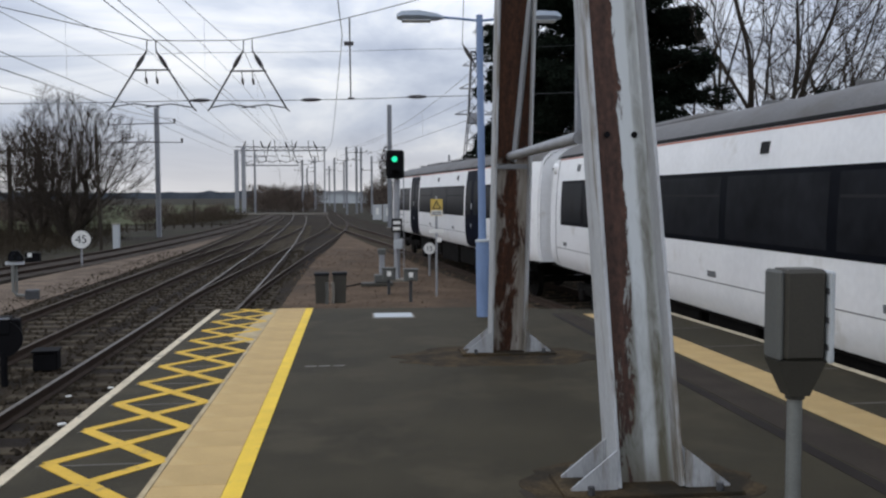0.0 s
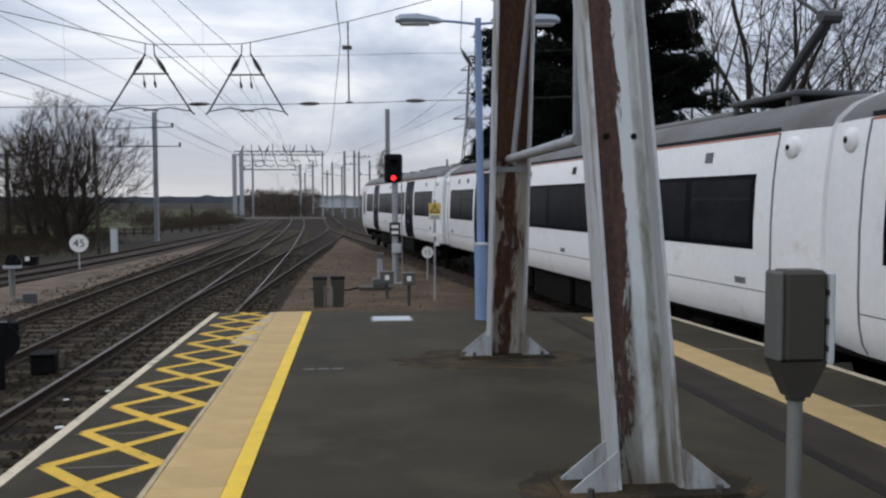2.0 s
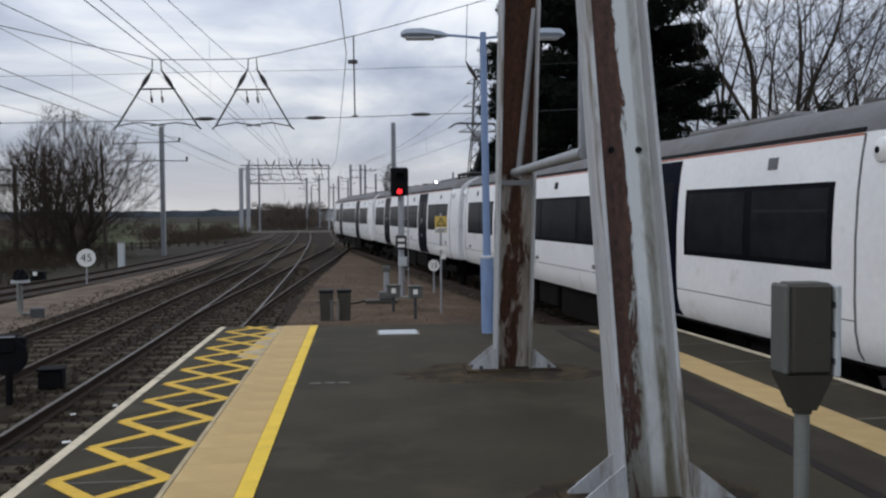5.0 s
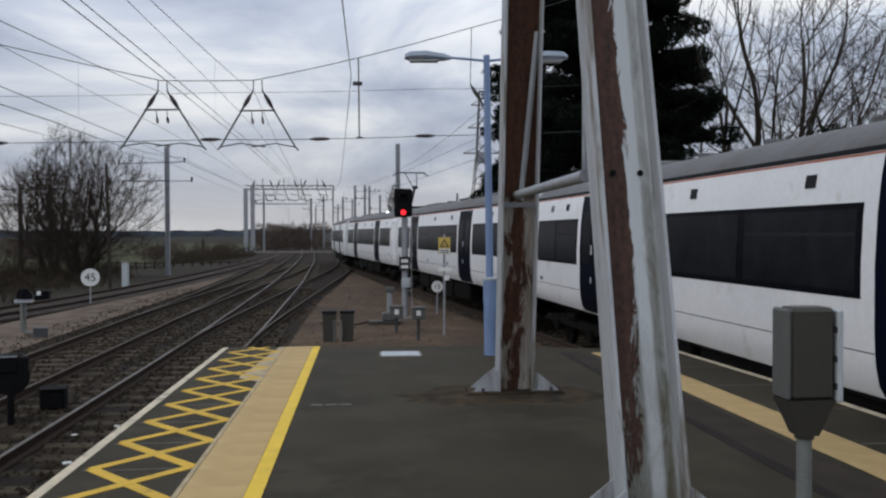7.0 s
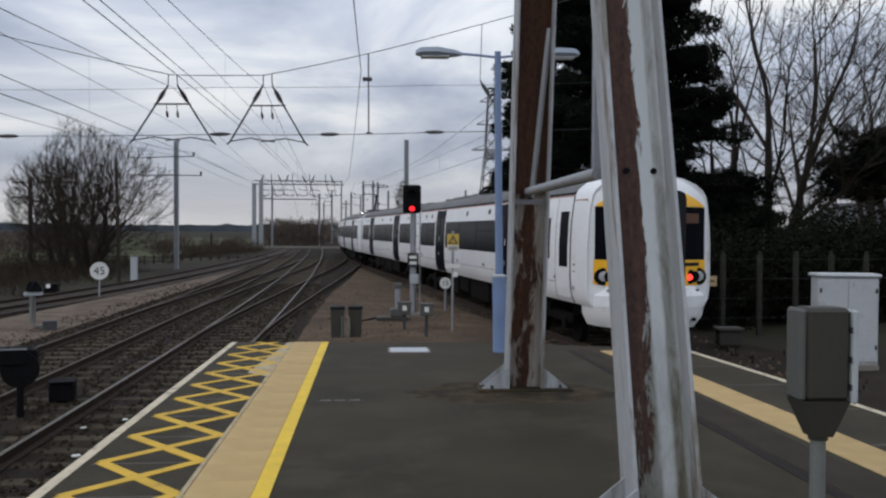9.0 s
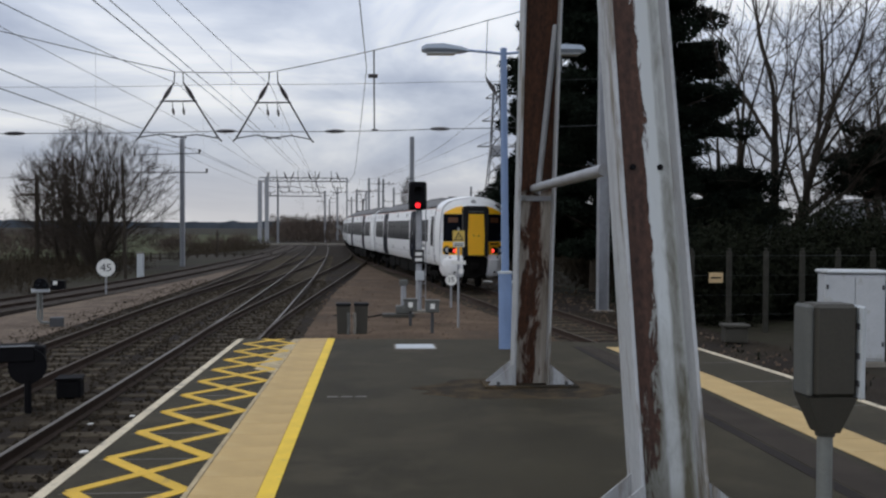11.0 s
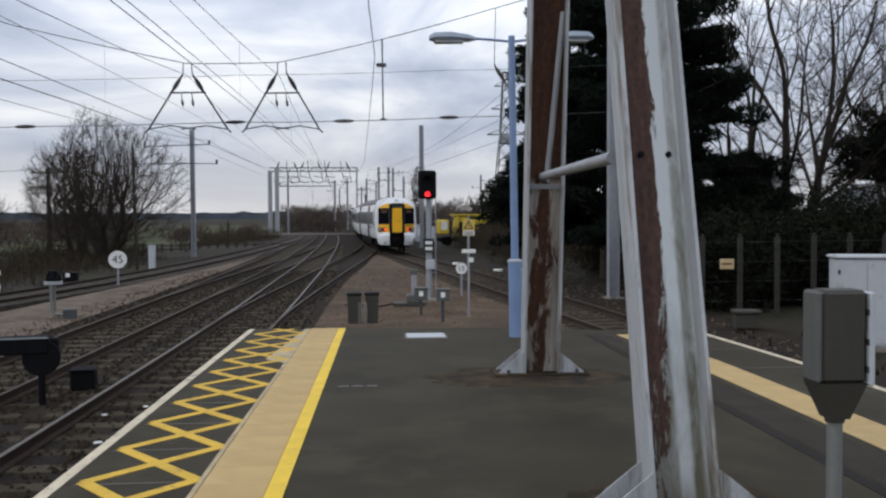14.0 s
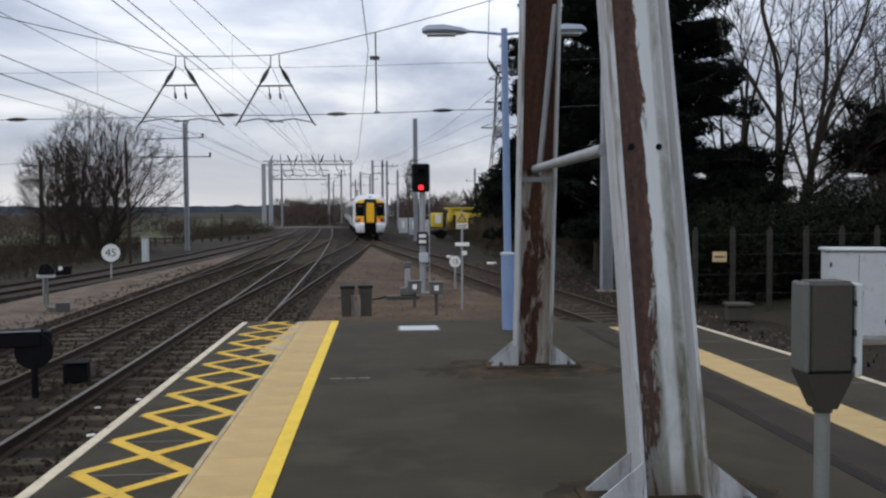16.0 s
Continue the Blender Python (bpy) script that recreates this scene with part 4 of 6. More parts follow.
        for s in (-1, 1):
            for q in (-1.3, 1.3):
                part("axle_box", Geo().box(*sorted((s * 0.93, s * 1.12)), y + q - 0.14, y + q + 0.14, 0.32, 0.57, 0.03), "train_under", b)
    if cab:
        cab_end(t, cab)
    return t


def body_run(lo, hi, cab):
    """Stations along a body and how far it draws in at each plain end."""
    run = [(lo, 0.90), (lo + 0.12, 0.935), (lo + 0.35, 0.968), (lo + 0.62, 0.99), (lo + 0.91, 1.0)] if cab >= 0 else [(lo, 1.0)]
    return run + ([(hi - 0.91, 1.0), (hi - 0.62, 0.99), (hi - 0.35, 0.968), (hi - 0.12, 0.935), (hi, 0.90)] if cab <= 0 else [(hi, 1.0)])


def face_a(x, z):
    """How far out the cab's face lies: swept back to the sides and over the top."""
    return 11.30 - 0.30 * min(max((abs(x) - 0.48) / 0.72, 0.0), 1.15) ** 1.25 - 0.62 * max(0.0, z - 2.95) ** 2


def face_sheet(q, s, x0, x1, low, high, out, nx=7, nz=5):
    """A panel on the swept face between two heights, each a function of x."""
    g = Geo()
    n = nz + 1
    for back in (0.0, 0.04):
        for i in range(nx + 1):
            x = x0 + (x1 - x0) * i / nx
            for j in range(n):
                z = low(x) + (high(x) - low(x)) * j / nz
                g.v.append((s * x, q * (face_a(x, z) + out - back), z))
    m = (nx + 1) * n
    for i in range(nx):
        for j in range(nz):
            k = i * n + j
            g.f += [(k, k + n, k + n + 1, k + 1), (m + k, m + k + 1, m + k + n + 1, m + k + n)]
    for i in range(nx):
        for j in (0, nz):
            k = i * n + j
            g.f.append((k, k + n, m + k + n, m + k))
    for j in range(nz):
        for i in (0, nx):
            k = i * n + j
            g.f.append((k, k + 1, m + k + 1, m + k))
    return g


def face_disc(q, s, x, z, r, out, n=20):
    """A round lamp set square on the swept face."""
    ring_at = lambda rr, a: [(s * x + rr * math.cos(2 * math.pi * i / n), q * a, z + rr * math.sin(2 * math.pi * i / n)) for i in range(n)]
    a = face_a(x, z)
    g = loft([ring_at(r, a - 0.12), ring_at(r, a + out), ring_at(r * 0.82, a + out + 0.012)], True)
    g.f.append(tuple(range(2 * n, 3 * n)))
    return g


def cab_end(t, q):
    """The driving end: rounded white shell, yellow panels, dark screens and a central gangway door."""
    y = lambda a: q * a
    rows = []
    for a, k, drop in ((CAB + 0.03, 1.0, 0.0), (CAB + 0.40, 0.998, 0.01), (CAB + 0.70, 0.985, 0.03), (CAB + 0.92, 0.965, 0.06)):
        rows.append(ring(y(a), k, drop))
    last = [(x, y(min(face_a(x, z), CAB + 1.31)), z) for x, _, z in ring(0, 0.935, 0.12)]
    rows.append(last)
    part("cab_shell", loft(rows), "train_white", t, "rounded white cab shell", smooth=True)
    half = len(last) // 2
    grid, cols = Geo(), (-1, -0.85, -0.7, -0.55, -0.38, 0, 0.38, 0.55, 0.7, 0.85, 1)
    for x, _, z in last[:half + 1]:
        for c in cols:
            grid.v.append((x * c, y(face_a(x * c, z)), z))
    m = len(cols)
    grid.f = [(i * m + j, i * m + j + 1, (i + 1) * m + j + 1, (i + 1) * m + j) for i in range(half) for j in range(m - 1)]
    part("cab_face", grid, "train_white", t, smooth=True)
    level = lambda z: (lambda x: z)
    for s in (-1, 1):
        part("upper_yellow", face_sheet(q, s, 0.46, 1.17, level(3.035), lambda x: 3.06 + 0.29 * max(0.0, 1 - ((x - 0.46) / 0.73) ** 1.7), 0.006, 9, 4), "train_yellow", t, "yellow panel over the screen", smooth=True)
        part("windscreen", face_sheet(q, s, 0.46, 1.20, level(1.95), level(3.03), 0.010), "train_glass", t, "dark windscreen")
        part("destination_blind", face_sheet(q, s, 0.66, 1.02, level(2.70), level(2.90), 0.014), "blind", t, "dim orange destination display")
        part("lower_yellow", face_sheet(q, s, 0.46, 1.22, lambda x: 1.40 + 0.05 * ((x - 0.46) / 0.76) ** 3, level(1.945), 0.008), "train_yellow", t, "yellow panel with lamp cluster")
        for x, r in ((1.03, 0.180), (0.79, 0.145), (0.91, 0.12)):
            part("lamp_surround", face_disc(q, s, x, 1.60, r, 0.014), "train_under", t, "dark lamp surround")
        part("headlamp", face_disc(q, s, 1.04, 1.61, 0.115, 0.024), "head_glass", t, "clear headlamp", smooth=True)
        part("tail_lamp", face_disc(q, s, 0.78, 1.59, 0.064, 0.026), "tail_light" if q < 0 else "head_glass", t, "glowing red tail lamp" if q < 0 else "clear lamp")
        # bumper: one moulding swept round the corner
        secs = []
        for x, a in ((1.24, CAB + 0.25), (1.245, CAB + 0.62), (1.21, 11.00), (1.10, 11.24), (0.90, 11.38), (0.68, 11.45), (0.50, 11.48)):
            put = lambda inset, z: (s * (x - inset * (0.25 + 0.75 * (x > 1.0))), y(a - inset * (0.2 + 0.8 * (x < 1.22))), z)
            secs.append([put(0.16, 1.42), put(0.05, 1.27), put(0.0, 1.22), put(0.0, 0.99), put(0.015, 0.985), put(0.03, 0.80), put(0.15, 0.57), put(0.30, 0.55)])
        bump = part("bumper", loft(secs), "train_white", t, "white moulded bumper under the lamps", smooth=True)
        part("bumper_step", face_sheet(q, s, 0.62, 1.0, level(1.30), level(1.345), 0.10), "gangway", bump, "dark step on the bumper")
        part("socket", Geo().tube([(s * 0.80, y(11.25), 0.74), (s * 0.80, y(11.41), 0.74)], 0.04, 12), "black", bump, "small dark round socket")
        part("inner_cheek", Geo().add([(s * 0.50, y(11.48), 1.22), (s * 0.50, y(11.48), 0.95), (s * 0.52, y(11.36), 0.57), (s * 0.50, y(10.9), 0.57), (s * 0.50, y(10.9), 1.30), (s * 0.50, y(11.3), 1.40)], [(0, 1, 2, 3, 4, 5)]), "gangway", bump)
        part("side_grip", Geo().tube([(s * 1.30, y(CAB + 0.20), 1.33), (s * 1.42, y(CAB + 0.20), 1.33)], 0.055, 12), "plate", t, "round pale side buffer", smooth=True)
        part("crew_door", skin(*sorted((y(CAB), y(CAB - 0.99))), 1.02, 3.2, 0.005, s), "train_white", t, "white crew door")
        part("crew_door_window", skin(*sorted((y(CAB - 0.17), y(CAB - 0.73))), 1.75, 2.95, 0.009, s), "train_glass", t, "tall dark crew door window")
        part("door_seal", skin(*sorted((y(CAB - 0.01), y(CAB + 0.04))), 1.0, 3.28, 0.009, s), "gangway", t, "black door seal")
        part("door_seal", skin(*sorted((y(CAB - 0.99), y(CAB - 1.012))), 1.0, 3.22, 0.007, s), "train_seal", t, "grey door seal")
        part("cab_line", skin(*sorted((y(CAB + 0.04), y(CAB + 0.78))), 3.17, 3.188, 0.004, s), "train_orange", t, "thin orange line round the cab")
        for z in (1.66, 1.80):
            part("side_mark", skin(*sorted((y(CAB + 0.18), y(CAB + 0.30))), z, z + 0.035, 0.004, s), "train_seal", t, "small grey mark")
        if s < 0 and q < 0:
            letters("Batteries", 0.27, "train_seal", t, pose(-1.406, -6.53, 1.735, 0, 0, -90), "word")
            letters("Included", 0.27, "train_seal", t, pose(-1.406, -7.80, 1.735, 0, 0, -90), "word")
            for k in range(3):
                part("slogan_bar", skin(-5.90 + 0.08 * k, -5.84 + 0.08 * k, 1.65, 1.83, 0.003, s), "train_seal", t, "grey badge bar")
            part("slogan_bar", skin(-8.42, -7.95, 1.545, 1.575, 0.003, s), "train_seal", t, "grey bar of unreadable writing")
            part("slogan_bar", skin(-7.85, -7.2, 1.55, 1.565, 0.003, s), "cabinet", t, "faint bar of unreadable writing")
    part("number_bar", face_sheet(q, 1, 0.66, 1.04, level(1.82), level(1.89), 0.012), "gangway", t, "dark bar of unreadable writing")
    gang = part("gangway_housing", Geo().prism([(-0.49, 1.36), (0.49, 1.36), (0.51, 3.18), (0.47, 3.30), (0.37, 3.345), (-0.37, 3.345), (-0.47, 3.30), (-0.51, 3.18)], "y", *sorted((y(11.0), y(11.60)))), "gangway", t, "dark grey gangway housing")
    part("side_seal", Geo().box(-0.523, -0.513, *sorted((y(11.40), y(11.50))), 1.45, 3.1, 0.002).box(0.513, 0.523, *sorted((y(11.40), y(11.50))), 1.45, 3.1, 0.002), "train_seal", gang, "grey rubber edge")
    door = part("gangway_door", Geo().prism([(-0.32, 1.42), (0.32, 1.42), (0.335, 2.2), (0.30, 3.03), (-0.30, 3.03), (-0.335, 2.2)], "y", *sorted((y(11.58), y(11.625)))), "train_yellow", gang, "yellow gangway door")
    for x in (-0.10, 0.09):
        part("door_catch", Geo().box(x - 0.018, x + 0.018, *sorted((y(11.6255), y(11.64))), 2.14, 2.22, 0.004), "machine_dark", door, "small dark catch")
    part("top_rail", Geo().box(-0.30, 0.30, *sorted((y(11.6005), y(11.615))), 3.10, 3.135, 0.004), "train_seal", gang)
    part("marker_lamp", Geo().tube([(0, y(10.98), 3.49), (0, y(11.13), 3.51)], [0.13, 0.10], 16), "head_glass", t, "small grey marker lamp", smooth=True)
    part("coupler", Geo().box(-0.48, 0.48, *sorted((y(10.8), y(11.42))), 0.50, 1.35, 0.05).box(-0.17, 0.17, *sorted((y(11.35), y(11.6))), 0.80, 1.10, 0.04).tube([(-0.3, y(11.45), 1.0), (-0.27, y(11.52), 0.6), (0.0, y(11.5), 0.52), (0.25, y(11.46), 0.62)], 0.03, 6), "train_under", t, "black coupler and hoses")
    part("underframe_end", Geo().box(-0.95, 0.95, *sorted((y(CAB - 0.3), y(11.0))), 0.56, 0.98, 0.03), "train_under", t)


LABEL = "white electric train car with navy doors"
CARS = [train_car(1, False, LABEL + " and a driving cab"),
        train_car(0, True, LABEL + " and a raised pantograph"),
        train_car(0, False, LABEL + " in mid train"),
        train_car(-1, False, LABEL + " and yellow rear cab")]
PITCH = 21.6


def tail_at(t):
    """Metres along the branch line of the train's rear at t seconds."""
    ts, ss = [0, 1.5, 3, 5.5, 6, 7, 8.2, 9.2, 12.5, 16], [-42.75, -35.1, -26.25, -8.78, -5.35, 2.65, 13.18, 21.85, 50.9, 77.8]
    ms = [4.75, 5.5, 6.25, 6.9, 7.4, 8.3, 8.8, 8.9, 8.5, 7.3]
    i = min(max(int(np.searchsorted(ts, t, side="right")) - 1, 0), len(ts) - 2)
    h = ts[i + 1] - ts[i]
    u = (t - ts[i]) / h
    return (2 * u**3 - 3 * u**2 + 1) * ss[i] + (u**3 - 2 * u**2 + u) * h * ms[i] + (3 * u**2 - 2 * u**3) * ss[i + 1] + (u**3 - u**2) * h * ms[i + 1]


ARC = np.concatenate([[0], np.cumsum(np.linalg.norm(np.diff(RIGHT, axis=0), axis=1))])
ARC = ARC + 14.3 - np.interp(14.3, RIGHT[:, 1], ARC)


def on_line(s):
    return np.array([np.interp(s, ARC, RIGHT[:, 0]), np.interp(s, ARC, RIGHT[:, 1])])


def car_pose(k, t):
    mid = tail_at(t) + 9.25 + (3 - k) * PITCH
    a, b = on_line(mid - BOGIE), on_line(mid + BOGIE)
    c, d = (a + b) / 2, b - a
    return pose(c[0], c[1], RAIL_Z, 0, 0, math.degrees(math.atan2(-d[0], d[1])))


# ---- signals, signs and lineside cases ----
def post_geo(x, y, z0, z1, r, n=10):
    return Geo().tube([(x, y, z0), (x, y, z1)], r, n)


def colour_light_signal():
    t = thing("colour_light_signal", pose(1.30, 28.3, GROUND_Z, 0, 0, 0), "black colour-light signal head on a grey tubular post", "railway signal")
    part("post", post_geo(0.06, 0.12, 0, 3.35, 0.085, 14), "steel_grey", t, smooth=True)
    head = part("head", Geo().box(-0.28, 0.28, -0.10, 0.22, 3.22, 4.10, 0.06), "black", t, "black signal head")
    part("back_board", Geo().box(-0.25, 0.25, 0.221, 0.25, 3.27, 4.05, 0.01), "black", head)
    part("red_lamp", disc(0.082, -0.112, -0.1005), "red_lens", head, "glowing red lamp", at=pose(0.0, 0, 3.36))
    part("green_lamp", disc(0.085, -0.112, -0.1005), "green_lens", head, "glowing green lamp", at=pose(-0.02, 0, 3.82))
    for z in (3.36, 3.82):
        g = Geo()
        for i in range(9):
            a0, a1 = math.pi * i / 9, math.pi * (i + 1) / 9
            p = lambda a, r, yy: (r * math.cos(a), yy, z + r * math.sin(a))
            g.add([p(a0, 0.125, -0.32), p(a1, 0.125, -0.32), p(a1, 0.125, -0.1005), p(a0, 0.125, -0.1005), p(a0, 0.132, -0.32), p(a1, 0.132, -0.32), p(a1, 0.132, -0.1005), p(a0, 0.132, -0.1005)],
                  [(0, 1, 2, 3), (7, 6, 5, 4), (0, 4, 5, 1), (3, 2, 6, 7)])
        part("hood", g, "black", head, "black lamp hood")
    # added plate, no part of the signal: blocks the lens that should be dark
    shutter = part("shutter", Geo().box(-0.135, 0.135, -0.122, -0.114, -0.12, 0.12, 0.003), "black", head, "added black cover hiding the glow of the unlit lamp", at=pose(0, 0, 3.36))
    plate = part("plate", Geo().box(-0.13, 0.21, -0.02, 0.03, 1.55, 1.98, 0.01), "sign_black", t, "small black plate with white bars")
    for z in (1.62, 1.80):
        part("bar", Geo().box(-0.07, 0.15, -0.026, -0.021, z, z + 0.10), "sign_white", plate, "white bar of unreadable writing")
    part("junction_box", Geo().box(-0.06, 0.22, -0.06, 0.03, 1.02, 1.32, 0.02), "plate", t, "small pale junction box")
    part("foot", Geo().box(-0.25, 0.35, -0.2, 0.4, -0.1, 0.10, 0.02), "concrete", t)
    for i in range(7):
        part("rung", Geo().tube([(-0.02, 0.38, 0.5 + 0.4 * i), (0.28, 0.38, 0.5 + 0.4 * i)], 0.012, 5), "steel_grey", t)
    for x in (-0.02, 0.28):
        part("ladder_rail", post_geo(x, 0.38, 0.1, 3.3, 0.016, 6), "steel_grey", t)
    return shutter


LAMP_COVER = colour_light_signal()


def speed_sign(x, y, number, z, r, rz, base, label, arrow=False):
    t = thing("speed_sign", pose(x, y, base, 0, 0, rz), label, "speed sign", "speed signs")
    part("post", post_geo(0, 0.05, 0, z - base + r * 0.7, 0.035, 8), "steel_grey", t)
    face = part("face", disc(r, -0.012, 0.006, 28), "sign_white", t, "white round face", at=pose(0, 0, z - base))
    part("rim", Geo().add(*annulus(r * 1.0, r * 0.93, -0.0135, 28)), "sign_black", face, "thin black rim")
    letters(number, r * 1.15, "sign_black", t, pose(0, -0.0145, z - base - r * 0.02), "number")
    if arrow:
        b = part("arrow_board", Geo().box(-0.26, 0.26, -0.01, 0.01, z - base + r + 0.05, z - base + r + 0.18, 0.004), "sign_white", t, "white arrow board")
        part("arrow", Geo().prism([(0.10, z - base + r + 0.07), (0.22, z - base + r + 0.115), (0.10, z - base + r + 0.16)], "y", -0.014, -0.0105), "sign_black", b, "black arrow")
        part("upper_lamp", Geo().box(-0.10, 0.05, -0.05, 0.05, z - base + r + 0.3, z - base + r + 0.62, 0.03), "plate", t, "pale lamp case")
    return t


def annulus(a, b, y, n):
    v = []
    for i in range(n):
        w = 2 * math.pi * i / n
        v += [(a * math.cos(w), y, a * math.sin(w)), (b * math.cos(w), y, b * math.sin(w))]
    return v, [(2 * i, 2 * i + 1, (2 * i + 3) % (2 * n), (2 * i + 2) % (2 * n)) for i in range(n)]


speed_sign(2.50, 30.0, "15", -0.16, 0.205, -4, GROUND_Z, "white round 15 speed sign on a short grey post")
speed_sign(-10.45, 36.2, "45", -0.06, 0.37, 14, GROUND_Z, "white round 45 speed sign beside the siding")
speed_sign(-10.25, 24.2, "25", -0.22, 0.27, 20, GROUND_Z, "white round 25 speed sign with an arrow board", True)


def warning_sign():
    t = thing("warning_sign", pose(2.19, 24.0, GROUND_Z), "yellow warning sign with a black triangle on a grey post", "warning sign")
    part("post", post_geo(0, 0.03, 0, 2.68, 0.03, 8), "steel_grey", t)
    b = part("board", Geo().box(-0.16, 0.16, -0.012, 0.0, 2.16, 2.60, 0.003), "sign_yellow", t, "yellow board")
    part("triangle", Geo().prism([(-0.13, 2.34), (0.13, 2.34), (0, 2.57)], "y", -0.016, -0.0125), "sign_black", b, "black triangle")
    part("triangle_inner", Geo().prism([(-0.085, 2.365), (0.085, 2.365), (0, 2.515)], "y", -0.020, -0.0165), "sign_yellow", b)
    part("bolt_mark", Geo().prism([(-0.016, 2.375), (0.024, 2.43), (0.0, 2.43), (0.016, 2.49), (-0.024, 2.425), (0.0, 2.425)], "y", -0.024, -0.0205), "sign_black", b, "black lightning mark")
    w = part("text_panel", Geo().box(-0.15, 0.15, -0.015, -0.0125, 2.17, 2.30), "sign_white", b, "white text panel")
    for z in (2.19, 2.24):
        part("bar", Geo().box(-0.12, 0.12, -0.018, -0.0155, z, z + 0.025), "sign_black", w, "black bar of unreadable writing")
    part("post_board", Geo().box(-0.19, 0.19, -0.01, 0.0, 1.70, 1.80, 0.003), "sign_white", t, "white pointer board")
    part("post_tag", Geo().box(0.0, 0.13, -0.01, 0.0, 1.46, 1.58, 0.003), "sign_white", t, "small white tag")


warning_sign()


def lineside_case(x, y, w, d, h, leg, material, label, name="lineside_case", doors=1):
    t = thing(name, pose(x, y, GROUND_Z), label, "equipment case")
    body = part("body", Geo().box(-w / 2, w / 2, -d / 2, d / 2, leg, leg + h, 0.015), material, t)
    part("lid", Geo().box(-w / 2 - 0.02, w / 2 + 0.02, -d / 2 - 0.02, d / 2 + 0.02, leg + h + 0.0, leg + h + 0.03, 0.008), material, t)
    part("tag", Geo().box(-w * 0.16, w * 0.16, -d / 2 - 0.006, -d / 2 - 0.0005, leg + h * 0.35, leg + h * 0.8), "sign_white", body, "white tag")
    if leg > 0.05:
        part("leg", Geo().box(-0.04, 0.04, -0.04, 0.04, 0, leg - 0.001), "steel_dark", t)
    return t


lineside_case(0.94, 24.6, 0.36, 0.28, 0.30, 0.42, "box_side", "small grey trackside case with a white tag on a leg")
lineside_case(1.42, 22.8, 0.34, 0.26, 0.28, 0.55, "box_side", "small grey trackside case with a white tag on a thin leg")


def twin_stand(x, y, label, duct):
    t = thing("cable_stand", pose(x, y, GROUND_Z), label, "trackside stand", "twin stands by the turnout")
    part("body", Geo().prism([(-0.15, 0.0), (0.15, 0.0), (0.17, 0.72), (-0.17, 0.72)], "y", -0.14, 0.14), "box_grey", t)
    part("cap", Geo().box(-0.19, 0.19, -0.17, 0.17, 0.721, 0.79, 0.02), "gangway", t)
    part("cable_duct", Geo().tube([(duct, -0.17, 0.0), (duct + 0.02, -0.17, 0.25), (duct, -0.17, 0.55)], 0.045, 6), "concrete" if duct < 0 else "box_side", t)


twin_stand(-0.80, 22.8, "dark grey tapered trackside stand beside its twin", 0.12)
twin_stand(-0.36, 22.85, "dark grey tapered trackside stand with a pale duct", -0.17)


def small_pedestal(x, y):
    t = thing("point_motor", pose(x, y, GROUND_Z), "low dark point machine with a grey lever case", "point machine")
    part("base", Geo().box(-0.55, 0.4, -0.25, 0.25, 0.0, 0.12, 0.02), "box_grey", t)
    part("case", Geo().box(-0.15, 0.25, -0.2, 0.2, 0.121, 0.36, 0.03), "box_side", t)
    part("pillar", Geo().box(0.0, 0.16, -0.08, 0.08, 0.361, 0.95, 0.02), "steel_grey", t, "grey pillar")
    part("pillar_cap", Geo().box(-0.04, 0.20, -0.1, 0.1, 0.951, 1.12, 0.02), "box_side", t)
    part("cable", Geo().tube([(-0.5, 0, 0.1), (-0.9, -0.2, 0.03), (-1.3, 0.1, 0.02), (-2.0, 0.4, 0.02)], 0.025, 6), "black", t, "black cable")


small_pedestal(0.75, 27.0)


def shunt_signal():
    t = thing("shunt_signal", pose(-8.55, 24.6, GROUND_Z, 0, 0, 15), "low shunting signal with dark lamps on a bent grey post", "shunt signal")
    part("post", Geo().tube([(-0.28, 0, 0.95), (-0.28, 0, 0.25), (-0.2, 0, 0.14), (0.0, 0, 0.12)], 0.04, 8).tube([(-0.20, 0.06, 0.95), (-0.20, 0.06, 0.2)], 0.03, 8), "pole_grey", t)
    part("foot_box", Geo().box(0.0, 0.34, -0.15, 0.15, 0, 0.27, 0.02), "steel_dark", t, "dark foot box")
    part("bracket", Geo().box(-0.45, 0.0, -0.06, 0.06, 0.93, 1.02, 0.01), "plate", t, "pale bracket")
    head = part("head", Geo().prism([(-0.38, 1.03), (-0.02, 1.03), (-0.02, 1.14), (-0.14, 1.30), (-0.30, 1.30), (-0.38, 1.2)], "y", -0.1, 0.1), "black", t, "black lamp head")
    for x, z in ((-0.3, 1.12), (-0.12, 1.12), (-0.25, 1.23)):
        part("lens", disc(0.045, -0.112, -0.1005, 14), "train_pane", head, "dark lens", at=pose(x, 0, z))
    part("side_tag", Geo().box(0.08, 0.18, -0.02, 0.0, 1.12, 1.22), "sign_white", t, "white tag")
    part("tag_arm", Geo().tube([(-0.02, 0.0, 1.08), (0.13, 0.003, 1.15)], 0.012, 5), "steel_dark", t)


shunt_signal()


